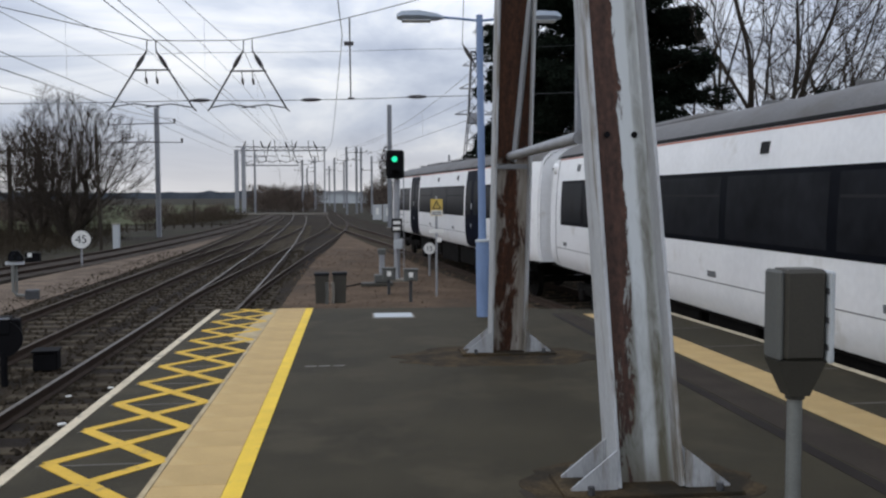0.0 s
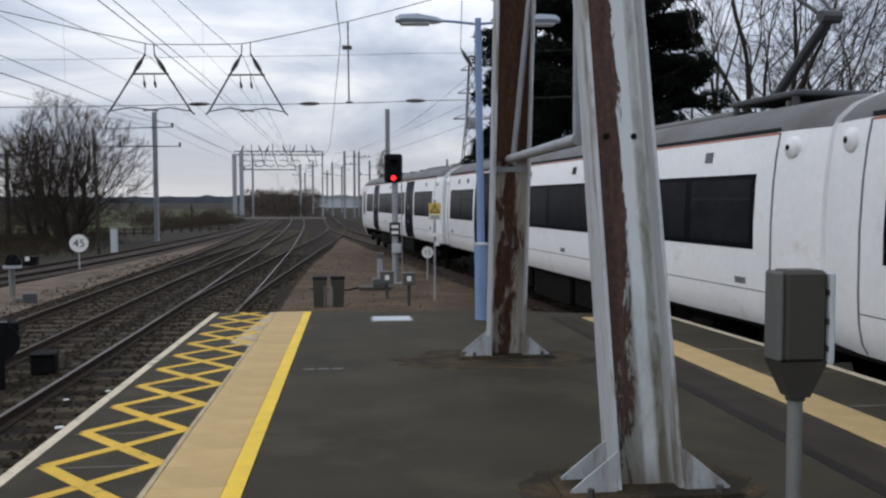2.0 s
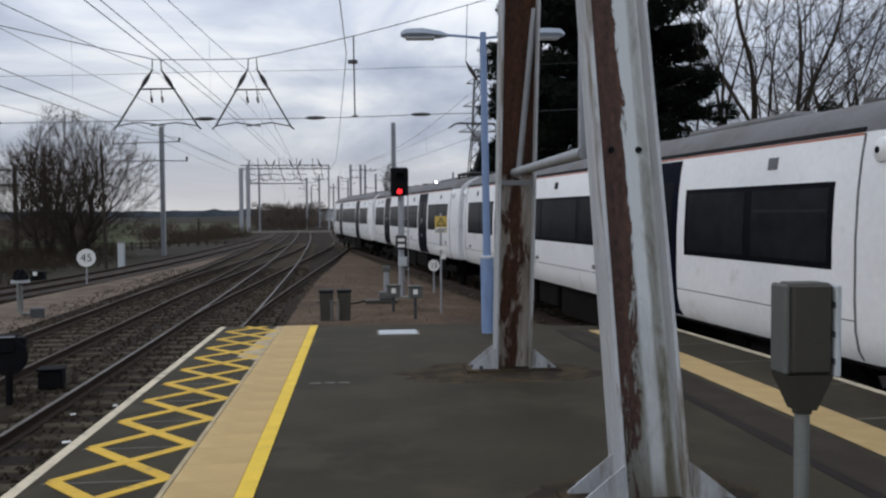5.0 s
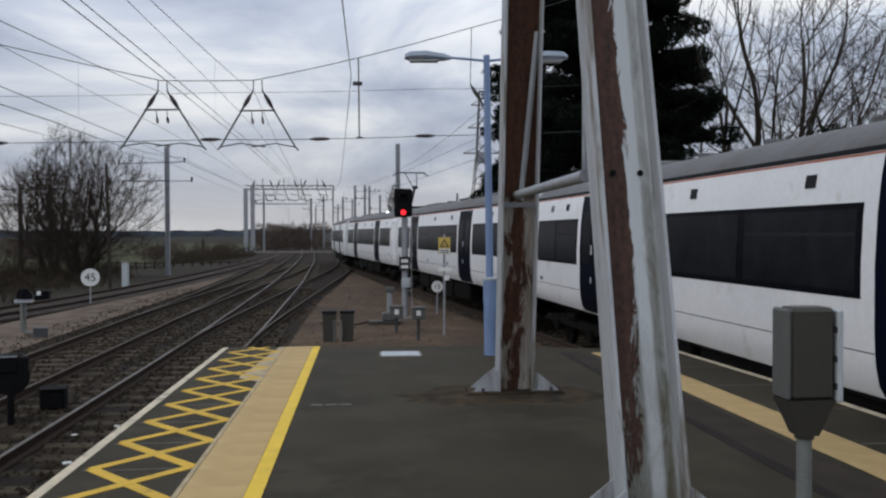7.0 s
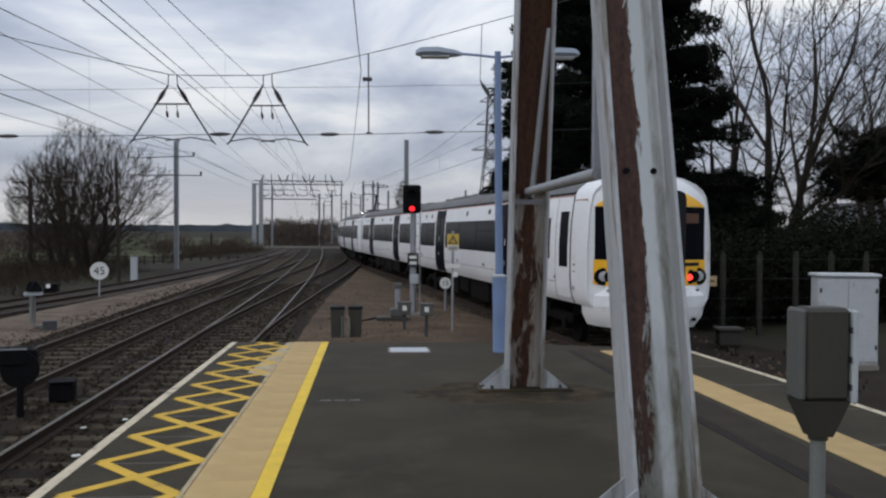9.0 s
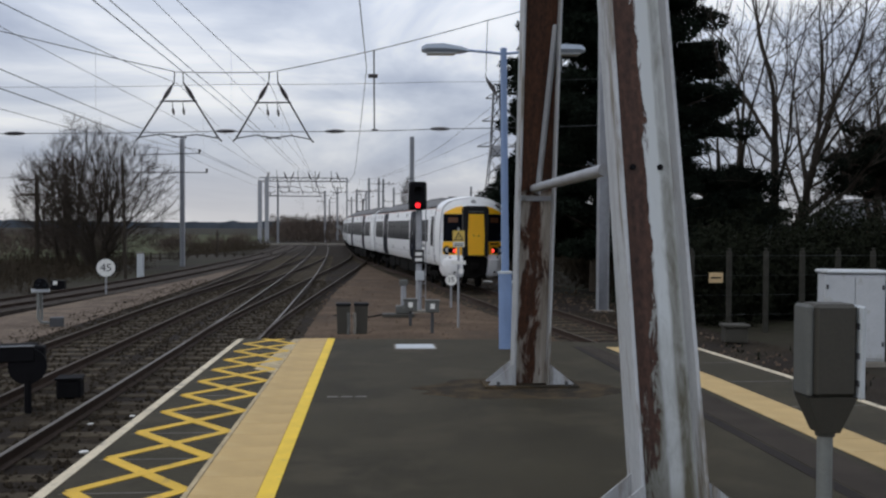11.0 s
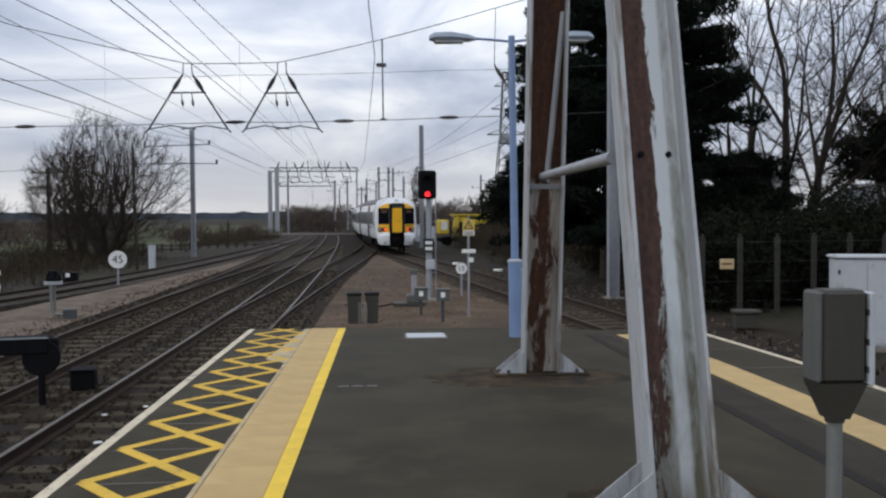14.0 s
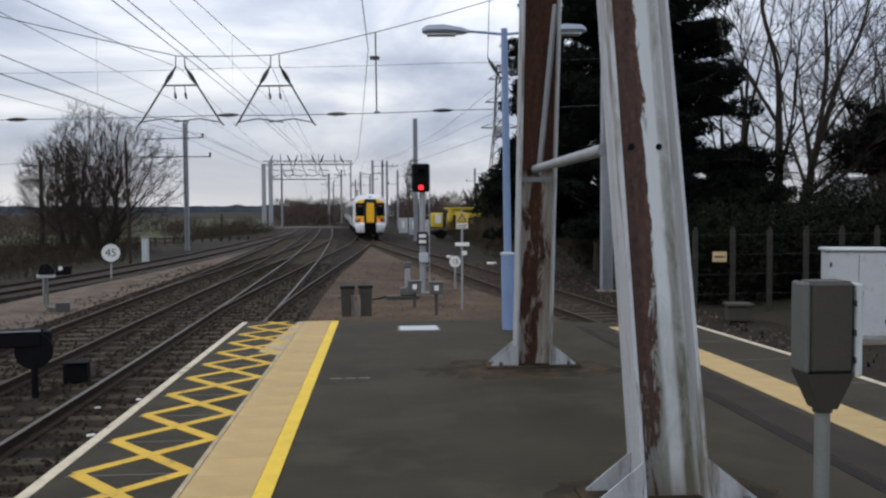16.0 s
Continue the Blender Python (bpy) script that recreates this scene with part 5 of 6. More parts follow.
def disc_signal():
    t = thing("ground_signal", pose(-4.98, 13.4, GROUND_Z, 0, 0, 12), "dark ground disc signal seen from behind between the tracks", "ground signal")
    part("post", post_geo(0, 0, 0, 0.5, 0.05, 8), "black", t)
    part("disc", disc(0.26, -0.03, 0.03, 24), "black", t, "black round disc", at=pose(0, 0, 0.68))
    part("case", Geo().box(-0.20, 0.22, 0.031, 0.25, 0.62, 0.95, 0.02), "black", t)
    part("hood", Geo().box(-1.15, 0.10, -0.05, 0.30, 0.74, 0.98, 0.02), "black", t, "long black hood")
    part("hood_edge", Geo().box(-1.15, 0.10, -0.06, -0.0505, 0.965, 0.985), "steel_grey", t, "pale strip along the top edge")


disc_signal()


def dark_case(x, y, w, h, label):
    t = thing("junction_box", pose(x, y, GROUND_Z, 0, 0, 8), label, "junction box", "boxes between the tracks")
    part("body", Geo().box(-w / 2, w / 2, -w / 2, w / 2, 0, h, 0.03), "black", t)
    part("lid", Geo().box(-w / 2 - 0.02, w / 2 + 0.02, -w / 2 - 0.02, w / 2 + 0.02, h, h + 0.03, 0.01), "black", t)


dark_case(-4.78, 14.6, 0.36, 0.30, "small black junction box between the tracks")
dark_case(-13.2, 39.0, 0.55, 0.35, "small dark box beyond the siding")


def white_marker(x, y, z0, h, w, label):
    t = thing("marker_post", pose(x, y, z0), label, "marker post", "lineside markers")
    part("post", Geo().box(-w / 2, w / 2, -w / 2, w / 2, 0, h, 0.02), "plate", t)
    part("cap", Geo().box(-w / 2 - 0.05, w / 2 + 0.01, -w / 2 - 0.01, w / 2 + 0.01, h, h + 0.08, 0.02), "concrete", t)


white_marker(-11.9, 47.2, GROUND_Z - 0.1, 1.35, 0.30, "white concrete lineside marker post")


def equipment_cabinet():
    t = thing("equipment_cabinet", pose(9.36, 17.3, -1.08, 0, 0, -14), "pale grey steel equipment cabinet beside the branch track", "cabinet")
    body = part("body", Geo().box(-0.56, 0.56, -0.3, 0.3, 0.1, 1.80, 0.02), "cabinet", t)
    part("roof", Geo().box(-0.61, 0.61, -0.35, 0.35, 1.801, 1.87, 0.025), "cabinet", t)
    part("plinth", Geo().box(-0.58, 0.58, -0.32, 0.32, -0.15, 0.099, 0.01), "concrete", t)
    for s in (-1, 1):
        d = part("door", Geo().box(*sorted((s * 0.012, s * 0.53)), -0.318, -0.3005, 0.16, 1.74, 0.006), "cabinet", body, "cabinet door")
        part("handle", Geo().box(*sorted((s * 0.05, s * 0.085)), -0.345, -0.3185, 0.9, 1.06, 0.005), "steel_dark", d, "dark handle")
        for z in (0.4, 1.5):
            part("hinge", Geo().box(*sorted((s * 0.49, s * 0.535)), -0.33, -0.3185, z, z + 0.09), "steel_dark", d)


equipment_cabinet()


def low_case():
    t = thing("low_case", pose(8.35, 20.6, -1.05, 0, 0, -8), "low grey lineside box with a pale lid", "equipment case")
    part("body", Geo().box(-0.26, 0.26, -0.2, 0.2, 0, 0.34, 0.02), "box_grey", t)
    part("lid", Geo().box(-0.31, 0.31, -0.24, 0.24, 0.341, 0.42, 0.02), "box_grey", t, "paler lid")


low_case()


def concrete_fence():
    t = thing("fence", pose(0, 0, 0), "old concrete-post lineside fence before a dark hedge", "fence")
    for k in range(9):
        x, y = 7.95 + 1.02 * k, 22.4 + 0.12 * k
        part("post", Geo().box(x - 0.06, x + 0.06, y - 0.06, y + 0.06, -1.25, 1.02, 0.02).box(x - 0.045, x + 0.045, y - 0.045, y + 0.045, 1.02, 1.10, 0.03), "fence_post", t)
    for z in (-0.6, -0.1, 0.4, 0.9):
        part("wire", Geo().tube([(7.95, 22.32, z), (16.2, 23.28, z)], 0.003, 4), "wire", t)
    s = part("notice", Geo().box(8.36, 8.72, 22.28, 22.30, 0.22, 0.48, 0.004), "orange_sign", t, "faded orange notice")
    part("bar", Geo().box(8.40, 8.66, 22.274, 22.2795, 0.33, 0.37), "scrub", s, "faded bar of unreadable writing")


concrete_fence()


# ---- overhead line ----
SPAN_Y = 29.0


def mast(x, y, z0, z1, w, label, name="line_mast", arms=()):
    t = thing(name, pose(x, y, z0), label, "mast", "overhead line masts")
    h = z1 - z0
    web = Geo().box(-w / 2 + 0.015, w / 2 - 0.015, -0.012, 0.012, 0, h)
    col = part("column", web, "steel_grey", t)
    for s in (-1, 1):
        part("flange", Geo().box(*sorted((s * w / 2, s * (w / 2 - 0.014))), -w / 2, w / 2, 0, h), "steel_grey", col)
    part("foot", Geo().box(-w, w, -w, w, -0.3, 0.12, 0.03), "concrete", t)
    for z, x0, x1, dz in arms:
        a = part("arm", Geo().tube([(x0, 0, z - z0), (x1, 0, z - z0 + dz)], 0.035, 6), "steel_dark", t, "dark cross arm")
        for xx in (x0, x1):
            if abs(xx) > 0.5:
                part("insulator", Geo().tube([(xx, 0, z - z0 + (dz if xx == x1 else 0) - 0.05), (xx, 0, z - z0 + (dz if xx == x1 else 0) + 0.28)], [0.05, 0.09], 8), "insulator", a)
    return t


mast(7.35, SPAN_Y, -1.2, 9.6, 0.34, "tall grey steel mast holding the head span")
mast(-16.5, SPAN_Y, -1.2, 9.6, 0.34, "tall grey steel mast at the far side of the lines")
mast(-13.6, 65.5, -1.6, 7.75, 0.30, "grey steel overhead mast beyond the siding", arms=((6.55, -3.3, 1.2, 0.15), (5.35, -4.0, 1.7, 0.0)))
mast(3.05, 76.0, -1.2, 9.1, 0.36, "grey steel mast behind the colour-light signal", arms=((5.6, -0.5, 0.2, 0.0),))
for x, y, z1, w in ((-15.6, 148, 8.6, 0.3), (-9.0, 165, 8.0, 0.34), (-7.3, 178, 9.0, 0.34), (-3.0, 150, 7.7, 0.3), (-0.9, 132, 8.6, 0.32), (0.55, 140, 9.0, 0.34), (1.3, 146, 9.2, 0.34), (2.7, 132, 7.2, 0.28), (-2.0, 205, 9.0, 0.34), (14.8, 140, 7.8, 0.28),
                   (-11.4, 230, 8.4, 0.34), (-6.4, 250, 9.6, 0.4)):
    mast(x, y, -1.3, z1, w, "distant grey overhead line mast", arms=((z1 - 0.9, -0.2, 1.6, 0.1), (z1 - 2.0, -1.3, 0.2, 0.0)))


def portal():
    t = thing("portal", pose(0, 150, 0), "distant grey steel portal over the lines", "gantry")
    for x in (-18.7, -17.6, -4.6):
        q = 0.32 if x < -10 else 0.12
        part("column", Geo().box(x - q, x + q, -0.3, 0.3, -1.4, 9.5 if x > -18 else 9.0), "steel_grey", t)
    for z in (8.8, 9.4):
        part("beam", Geo().box(-18.8, -4.4, -0.08, 0.08, z, z + 0.14), "steel_dark", t)
    for k in range(12):
        x = -18 + 1.15 * k
        part("lattice", Geo().tube([(x, 0, 8.87), (x + 0.57, 0, 9.47), (x + 1.15, 0, 8.87)], 0.05, 4), "steel_dark", t)
    for x in (-16, -12.6, -9.8, -7.2):
        part("hanger", Geo().tube([(x, 0, 10.6), (x + 0.1, 0, 8.9), (x + 0.9, 0, 6.8)], 0.06, 5), "steel_dark", t)
    for k, x in enumerate((-17.2, -14.9, -13.2, -11.0, -9.0, -6.4)):
        e = 0.55 if k % 2 else -0.5
        part("insulator", Geo().tube([(x, 0.3, 10.5), (x + e * 0.6, 0.3, 9.7), (x + e, 0.3, 9.2)], [0.05, 0.16, 0.05], 6), "insulator", t, "slanting dark insulator")
        part("dropper", Geo().tube([(x + e, 0.3, 9.2), (x + 1.6 * e, 0.3, 7.2)], 0.045, 4), "wire", t)
        part("registration", Geo().tube([(x - 0.9, 0.3, 7.3), (x + 0.2, 0.3, 7.0), (x + 1.0, 0.3, 7.25)], 0.06, 4), "steel_dark", t)
        part("registration", Geo().tube([(x - 0.6, 0.5, 8.1), (x + 0.9, 0.5, 7.9)], 0.05, 4), "steel_dark", t)
    part("low_beam", Geo().box(-18.0, -9.0, 6, 6.1, 6.6, 6.75), "steel_dark", t)


portal()


def hung(points, n=10, sag=0.0):
    """Points along a wire with a sag between each pair."""
    out = []
    for a, b in zip(points, points[1:]):
        a, b = Vector(a), Vector(b)
        for i in range(n):
            u = i / n
            out.append(a.lerp(b, u) - Vector((0, 0, 4 * sag * u * (1 - u))))
    return out + [Vector(points[-1])]


def bead(p, axis, ln=0.55, r=0.07):
    """A ribbed insulator, drawn along an axis."""
    p, a = Vector(p), Vector(axis).normalized()
    pts, rs = [], []
    k = 9
    for i in range(k * 2 + 1):
        u = i / (k * 2)
        pts.append(p + a * ((u - 0.5) * ln))
        e = math.sin(math.pi * u) ** 0.4
        rs.append(max(0.02, r * e * (1.0 if i % 2 else 0.62)))
    return Geo().tube(pts, rs, 8)


def head_span():
    t = thing("head_span", pose(0, SPAN_Y, 0), "wire head span with dark insulators across the tracks", "overhead wires")
    part("upper_wire", Geo().tube(hung([(-16.5, 0, 9.3), (-11.5, 0, 7.54), (-6.2, 0, 6.38), (-3.3, 0, 6.43), (-0.1, 0, 7.16), (3.35, 0, 8.13), (7.2, 0, 9.3)], 4, 0.02), 0.014, 5), "wire", t)
    part("middle_wire", Geo().tube(hung([(-16.5, 0, 5.75), (-11.6, 0, 5.82), (-4.7, 0, 6.02), (2.06, 0, 6.21), (7.2, 0, 6.4)], 4, 0.03), 0.007, 5), "wire", t)
    part("lower_wire", Geo().tube(hung([(-16.5, 0, 4.3), (-11.1, 0, 4.41), (-4.69, 0, 4.56), (-1.29, 0, 4.60), (2.04, 0, 4.72), (7.2, 0, 4.9)], 4, 0.02), 0.012, 5), "wire", t)
    for x, z in ((-11.1, 4.41), (-4.69, 4.56), (-1.29, 4.60), (2.04, 4.72)):
        part("insulator", bead((x, 0, z), (1, 0, 0.02), 0.62, 0.075), "insulator", t, "dark ribbed insulator")
    rod = part("drop_rod", Geo().tube([(-0.07, 0, 7.16), (-0.05, 0, 4.62)], 0.026, 6), "wire", t, "dark hanging rod")
    part("clamp", Geo().box(-0.25, 0.05, -0.04, 0.04, 6.30, 6.42, 0.01), "insulator", rod)
    part("clamp", Geo().box(-0.14, 0.06, -0.04, 0.04, 4.62, 4.68, 0.01), "insulator", rod)


head_span()


def hanger(x, z_top, z_foot, spread=1.22):
    """The triangular suspension over one track."""
    t = thing("catenary_hanger", pose(x, SPAN_Y + 0.03, 0), "dark triangular wire hanger with slanting insulators over a track", "overhead wires", "triangular hangers")
    for s in (-1, 1):
        a, b = Vector((s * 0.14, 0, z_top - 0.32)), Vector((s * spread, 0, z_foot))
        part("stem", Geo().tube([(s * 0.13, 0, z_top + 0.02), a], 0.018, 5), "wire", t)
        part("leg", Geo().tube([a, b], 0.030, 6), "wire", t, "slanting dark leg")
        part("insulator", bead(a.lerp(b, 0.19), b - a, 0.52, 0.085), "insulator", t, "dark ribbed insulator")
        part("arm", Geo().tube([b, (s * 0.55, 0, z_foot + 0.11), (s * 0.02 - s * 0.25, 0, z_foot + 0.0)], 0.020, 5), "wire", t, "thin registration arm")
        part("tip", Geo().tube([b, b + Vector((s * 0.10, 0, -0.10))], 0.026, 5), "wire", t)
    part("cross_bar", Geo().tube([(-0.56, 0, z_foot + 1.13), (0.56, 0, z_foot + 1.15)], 0.028, 6), "wire", t)
    for dx in (-0.2, 0.12):
        part("dropper", Geo().tube([(dx, 0, z_foot + 1.13), (dx + 0.02, 0, z_foot + 0.92)], 0.014, 4), "wire", t)
        part("clip", bead((dx + 0.03, 0, z_foot + 0.82), (0.15, 0, -1), 0.22, 0.05), "insulator", t)


hanger(-6.14, 6.38, 4.34)
hanger(-3.22, 6.43, 4.34, 1.16)


def pull_off():
    t = thing("pull_off", pose(0, SPAN_Y + 0.05, 0), "slanting insulated rod steadying the branch line wire", "overhead wires")
    part("stem", Geo().tube([(3.55, 0, 8.2), (3.50, 0, 6.40)], 0.012, 5), "wire", t)
    part("insulator", bead((3.70, 0, 6.08), (0.5, 0, -0.75), 0.60, 0.085), "insulator", t, "dark ribbed insulator")
    part("rod", Geo().tube([(3.50, 0, 6.40), (3.88, 0, 5.80), (4.70, 0, 4.72)], 0.024, 6), "wire", t)


pull_off()


def line_wires(name, line, off, y_list, label, contact=4.13, hang=6.0, twin=False):
    """Catenary, auxiliary and contact wires over one track, with droppers."""
    t = thing(name, pose(0, 0, 0), label, "overhead wires", "contact lines")
    x_at = lambda y: float(np.interp(y, line[:, 1], line[:, 0])) + off
    sup = [(x_at(y), y, hang) for y in y_list]
    cat = hung(sup, 14, 1.12)
    part("catenary_wire", Geo().tube([(x_at(p.y), p.y, p.z) for p in cat], 0.009, 4), "sky_paled_wire", t)
    part("auxiliary_wire", Geo().tube([(x_at(p.y), p.y, contact + 0.66 + 0.10 * (p.z - hang + 1.1)) for p in cat], 0.0065, 4), "sky_paled_wire", t)
    part("contact_wire", Geo().tube([(x_at(p.y), p.y, contact) for p in cat], 0.0085, 4), "sky_paled_wire", t)
    if twin:
        part("contact_wire", Geo().tube([(x_at(p.y) + 0.02, p.y, contact + 0.14) for p in cat], 0.0085, 4), "sky_paled_wire", t)
    for p in cat[3::3]:
        part("dropper", Geo().tube([(x_at(p.y), p.y, p.z), (x_at(p.y), p.y, contact)], 0.0028, 3), "sky_paled_wire", t)


line_wires("contact_line", TRACK_1, 0.18, [-31, 29, 89, 149, 199], "overhead contact wires above the near main line", twin=True)
line_wires("contact_line", TRACK_2, 0.18, [-31, 29, 89, 149, 199], "overhead contact wires above the far main line")
line_wires("contact_line", RIGHT, 0.0, [29, 89, 149, 209], "overhead contact wires above the branch line", 4.30, 6.2)


def feeder(name, pts, r, label):
    t = thing(name, pose(0, 0, 0), label, "cable", "feeder cables")
    part("cable", Geo().tube(hung(pts, 10, 0.25), r, 5), "sky_paled_wire", t)


feeder("feeder_cable", [(-0.55, -10, 6.3), (-0.30, 29, 6.62), (-1.6, 70, 5.6), (-6, 150, 7.4)], 0.013, "dark feeder cable hanging above the platform end")
feeder("feeder_cable", [(-16.2, -20, 6.2), (-16.4, 29, 6.6), (-13.6, 65.4, 6.7), (-17, 150, 7.5)], 0.014, "dark feeder cable along the far masts")
feeder("feeder_cable", [(-9.6, -10, 5.6), (-9.5, 29, 5.1), (-12.6, 65.4, 7.0), (-15, 148, 7.9)], 0.016, "dark cable running to the far mast")
feeder("feeder_cable", [(-13.6, 65.4, 5.4), (-60, 80, 5.0)], 0.02, "dark telephone cable across the bare trees")


def pylon():
    t = thing("pylon", pose(21.4, 160, -1.2), "distant grey lattice pylon", "pylon")
    for sx in (-1, 1):
        for sy in (-1, 1):
            part("leg", Geo().tube([(sx * 2.6, sy * 2.6, 0), (sx * 1.0, sy * 1.0, 17), (sx * 0.5, sy * 0.5, 28)], 0.10, 4), "steel_dark", t)
    for k in range(11):
        z0, z1 = 2.4 * k, 2.4 * (k + 1)
        w0, w1 = np.interp([z0, z1], [0, 17, 28], [2.6, 1.0, 0.5])
        for s in (-1, 1):
            part("brace", Geo().tube([(-w0, s * w0, z0), (w1, s * w1, z1)], 0.05, 4).tube([(w0, s * w0, z0), (-w1, s * w1, z1)], 0.05, 4), "steel_dark", t)
    for z, w in ((17, 3.4), (21.5, 2.6), (25.5, 2.0)):
        part("cross_arm", Geo().tube([(-w, 0, z), (w, 0, z)], 0.14, 4).tube([(-w, 0, z), (0, 0, z + 1.3), (w, 0, z)], 0.09, 4), "steel_grey", t)
    part("platform_box", Geo().box(-1.1, 1.1, -1, 1, 15.3, 17.2, 0.1), "steel_grey", t, "pale equipment box")


pylon()


# ---- left side poles and fence ----
def pole(x, y, z0, z1, r, label, arms=0, lean=0):
    t = thing("utility_pole", pose(x, y, z0, 0, lean, 0), label, "pole", "lineside poles")
    part("pole", Geo().tube([(0, 0, 0), (0, 0, z1 - z0)], [r, r * 0.7], 8), "bark", t)
    for k in range(arms):
        part("cross_arm", Geo().box(-1.3, 1.3, -0.06, 0.06, z1 - z0 - 0.4 - 1.1 * k, z1 - z0 - 0.28 - 1.1 * k), "bark", t)


pole(-25.2, 70, -2.2, 5.3, 0.20, "dark wooden pole with cross arms before the trees", 2)
pole(-23.4, 71, -2.2, 5.4, 0.20, "dark wooden pole with cross arms among the trees", 1)
pole(-13.4, 50, -1.3, 5.4, 0.09, "slender dark lineside post with a small lamp", 0, -1.2)
pole(-15.0, 88, -2.0, 1.2, 0.09, "slender far signal post by the field")
pole(14.6, 90, -1.0, 5.4, 0.13, "bare dark pole behind the hedge")


def field_fence():
    t = thing("field_fence", pose(0, 0, 0), "low timber post fence at the field's edge", "fence")
    for k in range(26):
        part("post", Geo().box(-31.0 + k * 0.85, -30.86 + k * 0.85, 85.9, 86.04, -2.5, -0.9), "bark", t)
    for z in (-1.1, -1.5):
        part("rail", Geo().box(-31.2, -9.4, 86.05, 86.10, z, z + 0.08), "bark", t)


field_fence()


def trough():
    t = thing("cable_trough", pose(0, 128, -1.1), "pale concrete troughing across the far lines", "trough")
    for k in range(8):
        part("length", Geo().box(-17 + 1.7 * k, -15.4 + 1.7 * k, -0.2, 0.2, 0, 0.30, 0.03), "concrete", t)


trough()


# ---- far right: yellow machine, cabinets, house ----
def yellow_machine():
    t = thing("rail_plant", pose(7.9, 82, -1.0, 0, 0, 4), "yellow track machine parked behind scrub", "track machine")
    body = part("body", Geo().box(-1.7, 2.2, -1.1, 1.2, 0.6, 2.55, 0.08), "machine_yellow", t)
    part("canopy", Geo().box(-1.9, 2.4, -1.25, 1.3, 2.56, 2.68, 0.04), "machine_yellow", t)
    for x in (-1.55, -0.65, 1.95):
        part("pillar", Geo().box(x - 0.09, x + 0.09, -1.22, -1.105, 0.6, 2.555, 0.02), "machine_yellow", t)
    part("dark_bay", Geo().box(-1.42, -0.78, -1.112, -1.1005, 0.9, 2.0), "sign_black", body, "dark open bay")
    part("black_band", Geo().box(-0.5, 1.8, -1.112, -1.1005, 2.2, 2.42), "sign_black", body, "black band of unreadable writing")
    part("white_plate", Geo().box(0.35, 1.25, -1.112, -1.1005, 1.1, 1.8), "sign_white", body, "white plate")
    part("plate_bar", Geo().box(0.45, 1.15, -1.118, -1.1125, 1.35, 1.55), "sign_black", body, "black bar of unreadable writing")
    cab = part("cab", Geo().box(-3.2, -2.3, -1.0, 1.0, 0.9, 2.2, 0.1), "machine_yellow", t)
    part("cab_window", Geo().box(-3.0, -2.45, -1.013, -1.0005, 1.3, 2.05), "sign_white", cab, "white panel on the cab")
    part("boom", Geo().tube([(-2.2, -0.9, 0.8), (-2.0, -0.9, 2.2), (-1.85, -0.9, 2.4)], 0.10, 6), "sign_black", t, "black folded boom")
    part("chassis", Geo().box(-3.2, 2.2, -1.0, 1.0, 0.25, 0.6, 0.03), "train_under", t)
    for x in (-2.4, 1.4):
        part("wheel", Geo().tube([(x, -1.0, 0.3), (x, 1.0, 0.3)], 0.42, 14), "train_under", t)


yellow_machine()
for x, y, w, h in ((2.45, 92, 0.9, 1.7), (3.5, 90, 0.8, 1.5), (1.6, 99, 1.0, 1.6)):
    lineside_case(x + 1.0, y, w, 0.6, h, 0.06, "cabinet", "pale grey lineside cabinet by the far junction", "lineside_cabinet")


def house(x, y, rz, w, d, h, label):
    t = thing("house", pose(x, y, -0.6, 0, 0, rz), label, "house")
    part("wall", Geo().box(-w, w, -d, d, 0, h), "brick_red", t)
    roof = part("roof", Geo().prism([(-w - 0.3, h + 0.002), (w + 0.3, h + 0.002), (0, h + w * 0.75)], "y", -d - 0.25, d + 0.25), "steel_dark", t, "dark pitched roof")
    part("gable", Geo().prism([(-w, h + 0.02), (w, h + 0.02), (0, h + w * 0.72)], "y", -d - 0.29, -d - 0.255), "cabinet", roof, "white gable")
    for x0 in (-w * 0.6, w * 0.2):
        win = part("window", Geo().box(x0, x0 + w * 0.4, -d - 0.03, -d - 0.004, h * 0.4, h * 0.8), "train_glass", t, "dark window")
        part("frame", Geo().box(x0 - 0.06, x0 + w * 0.4 + 0.06, -d - 0.025, -d - 0.003, h * 0.4 - 0.06, h * 0.4), "cabinet", win)
    part("chimney", Geo().box(-0.3, 0.3, 0.5, 1.1, h + w * 0.4, h + w * 0.75 + 0.9), "brick_red", roof)


house(33.5, 58, 8, 2.6, 4.0, 2.3, "brick house with a white gable beyond the trees")


def shed():
    t = thing("industrial_shed", pose(-3.2, 330, -1.3), "distant pale industrial shed", "shed")
    part("wall", Geo().box(-10, 9, 0, 20, 0, 3.6), "pale_shed", t)
    part("roof", Geo().prism([(-10.4, 3.62), (9.4, 3.62), (-0.5, 4.8)], "y", -0.4, 20.4), "steel_grey", t)


shed()


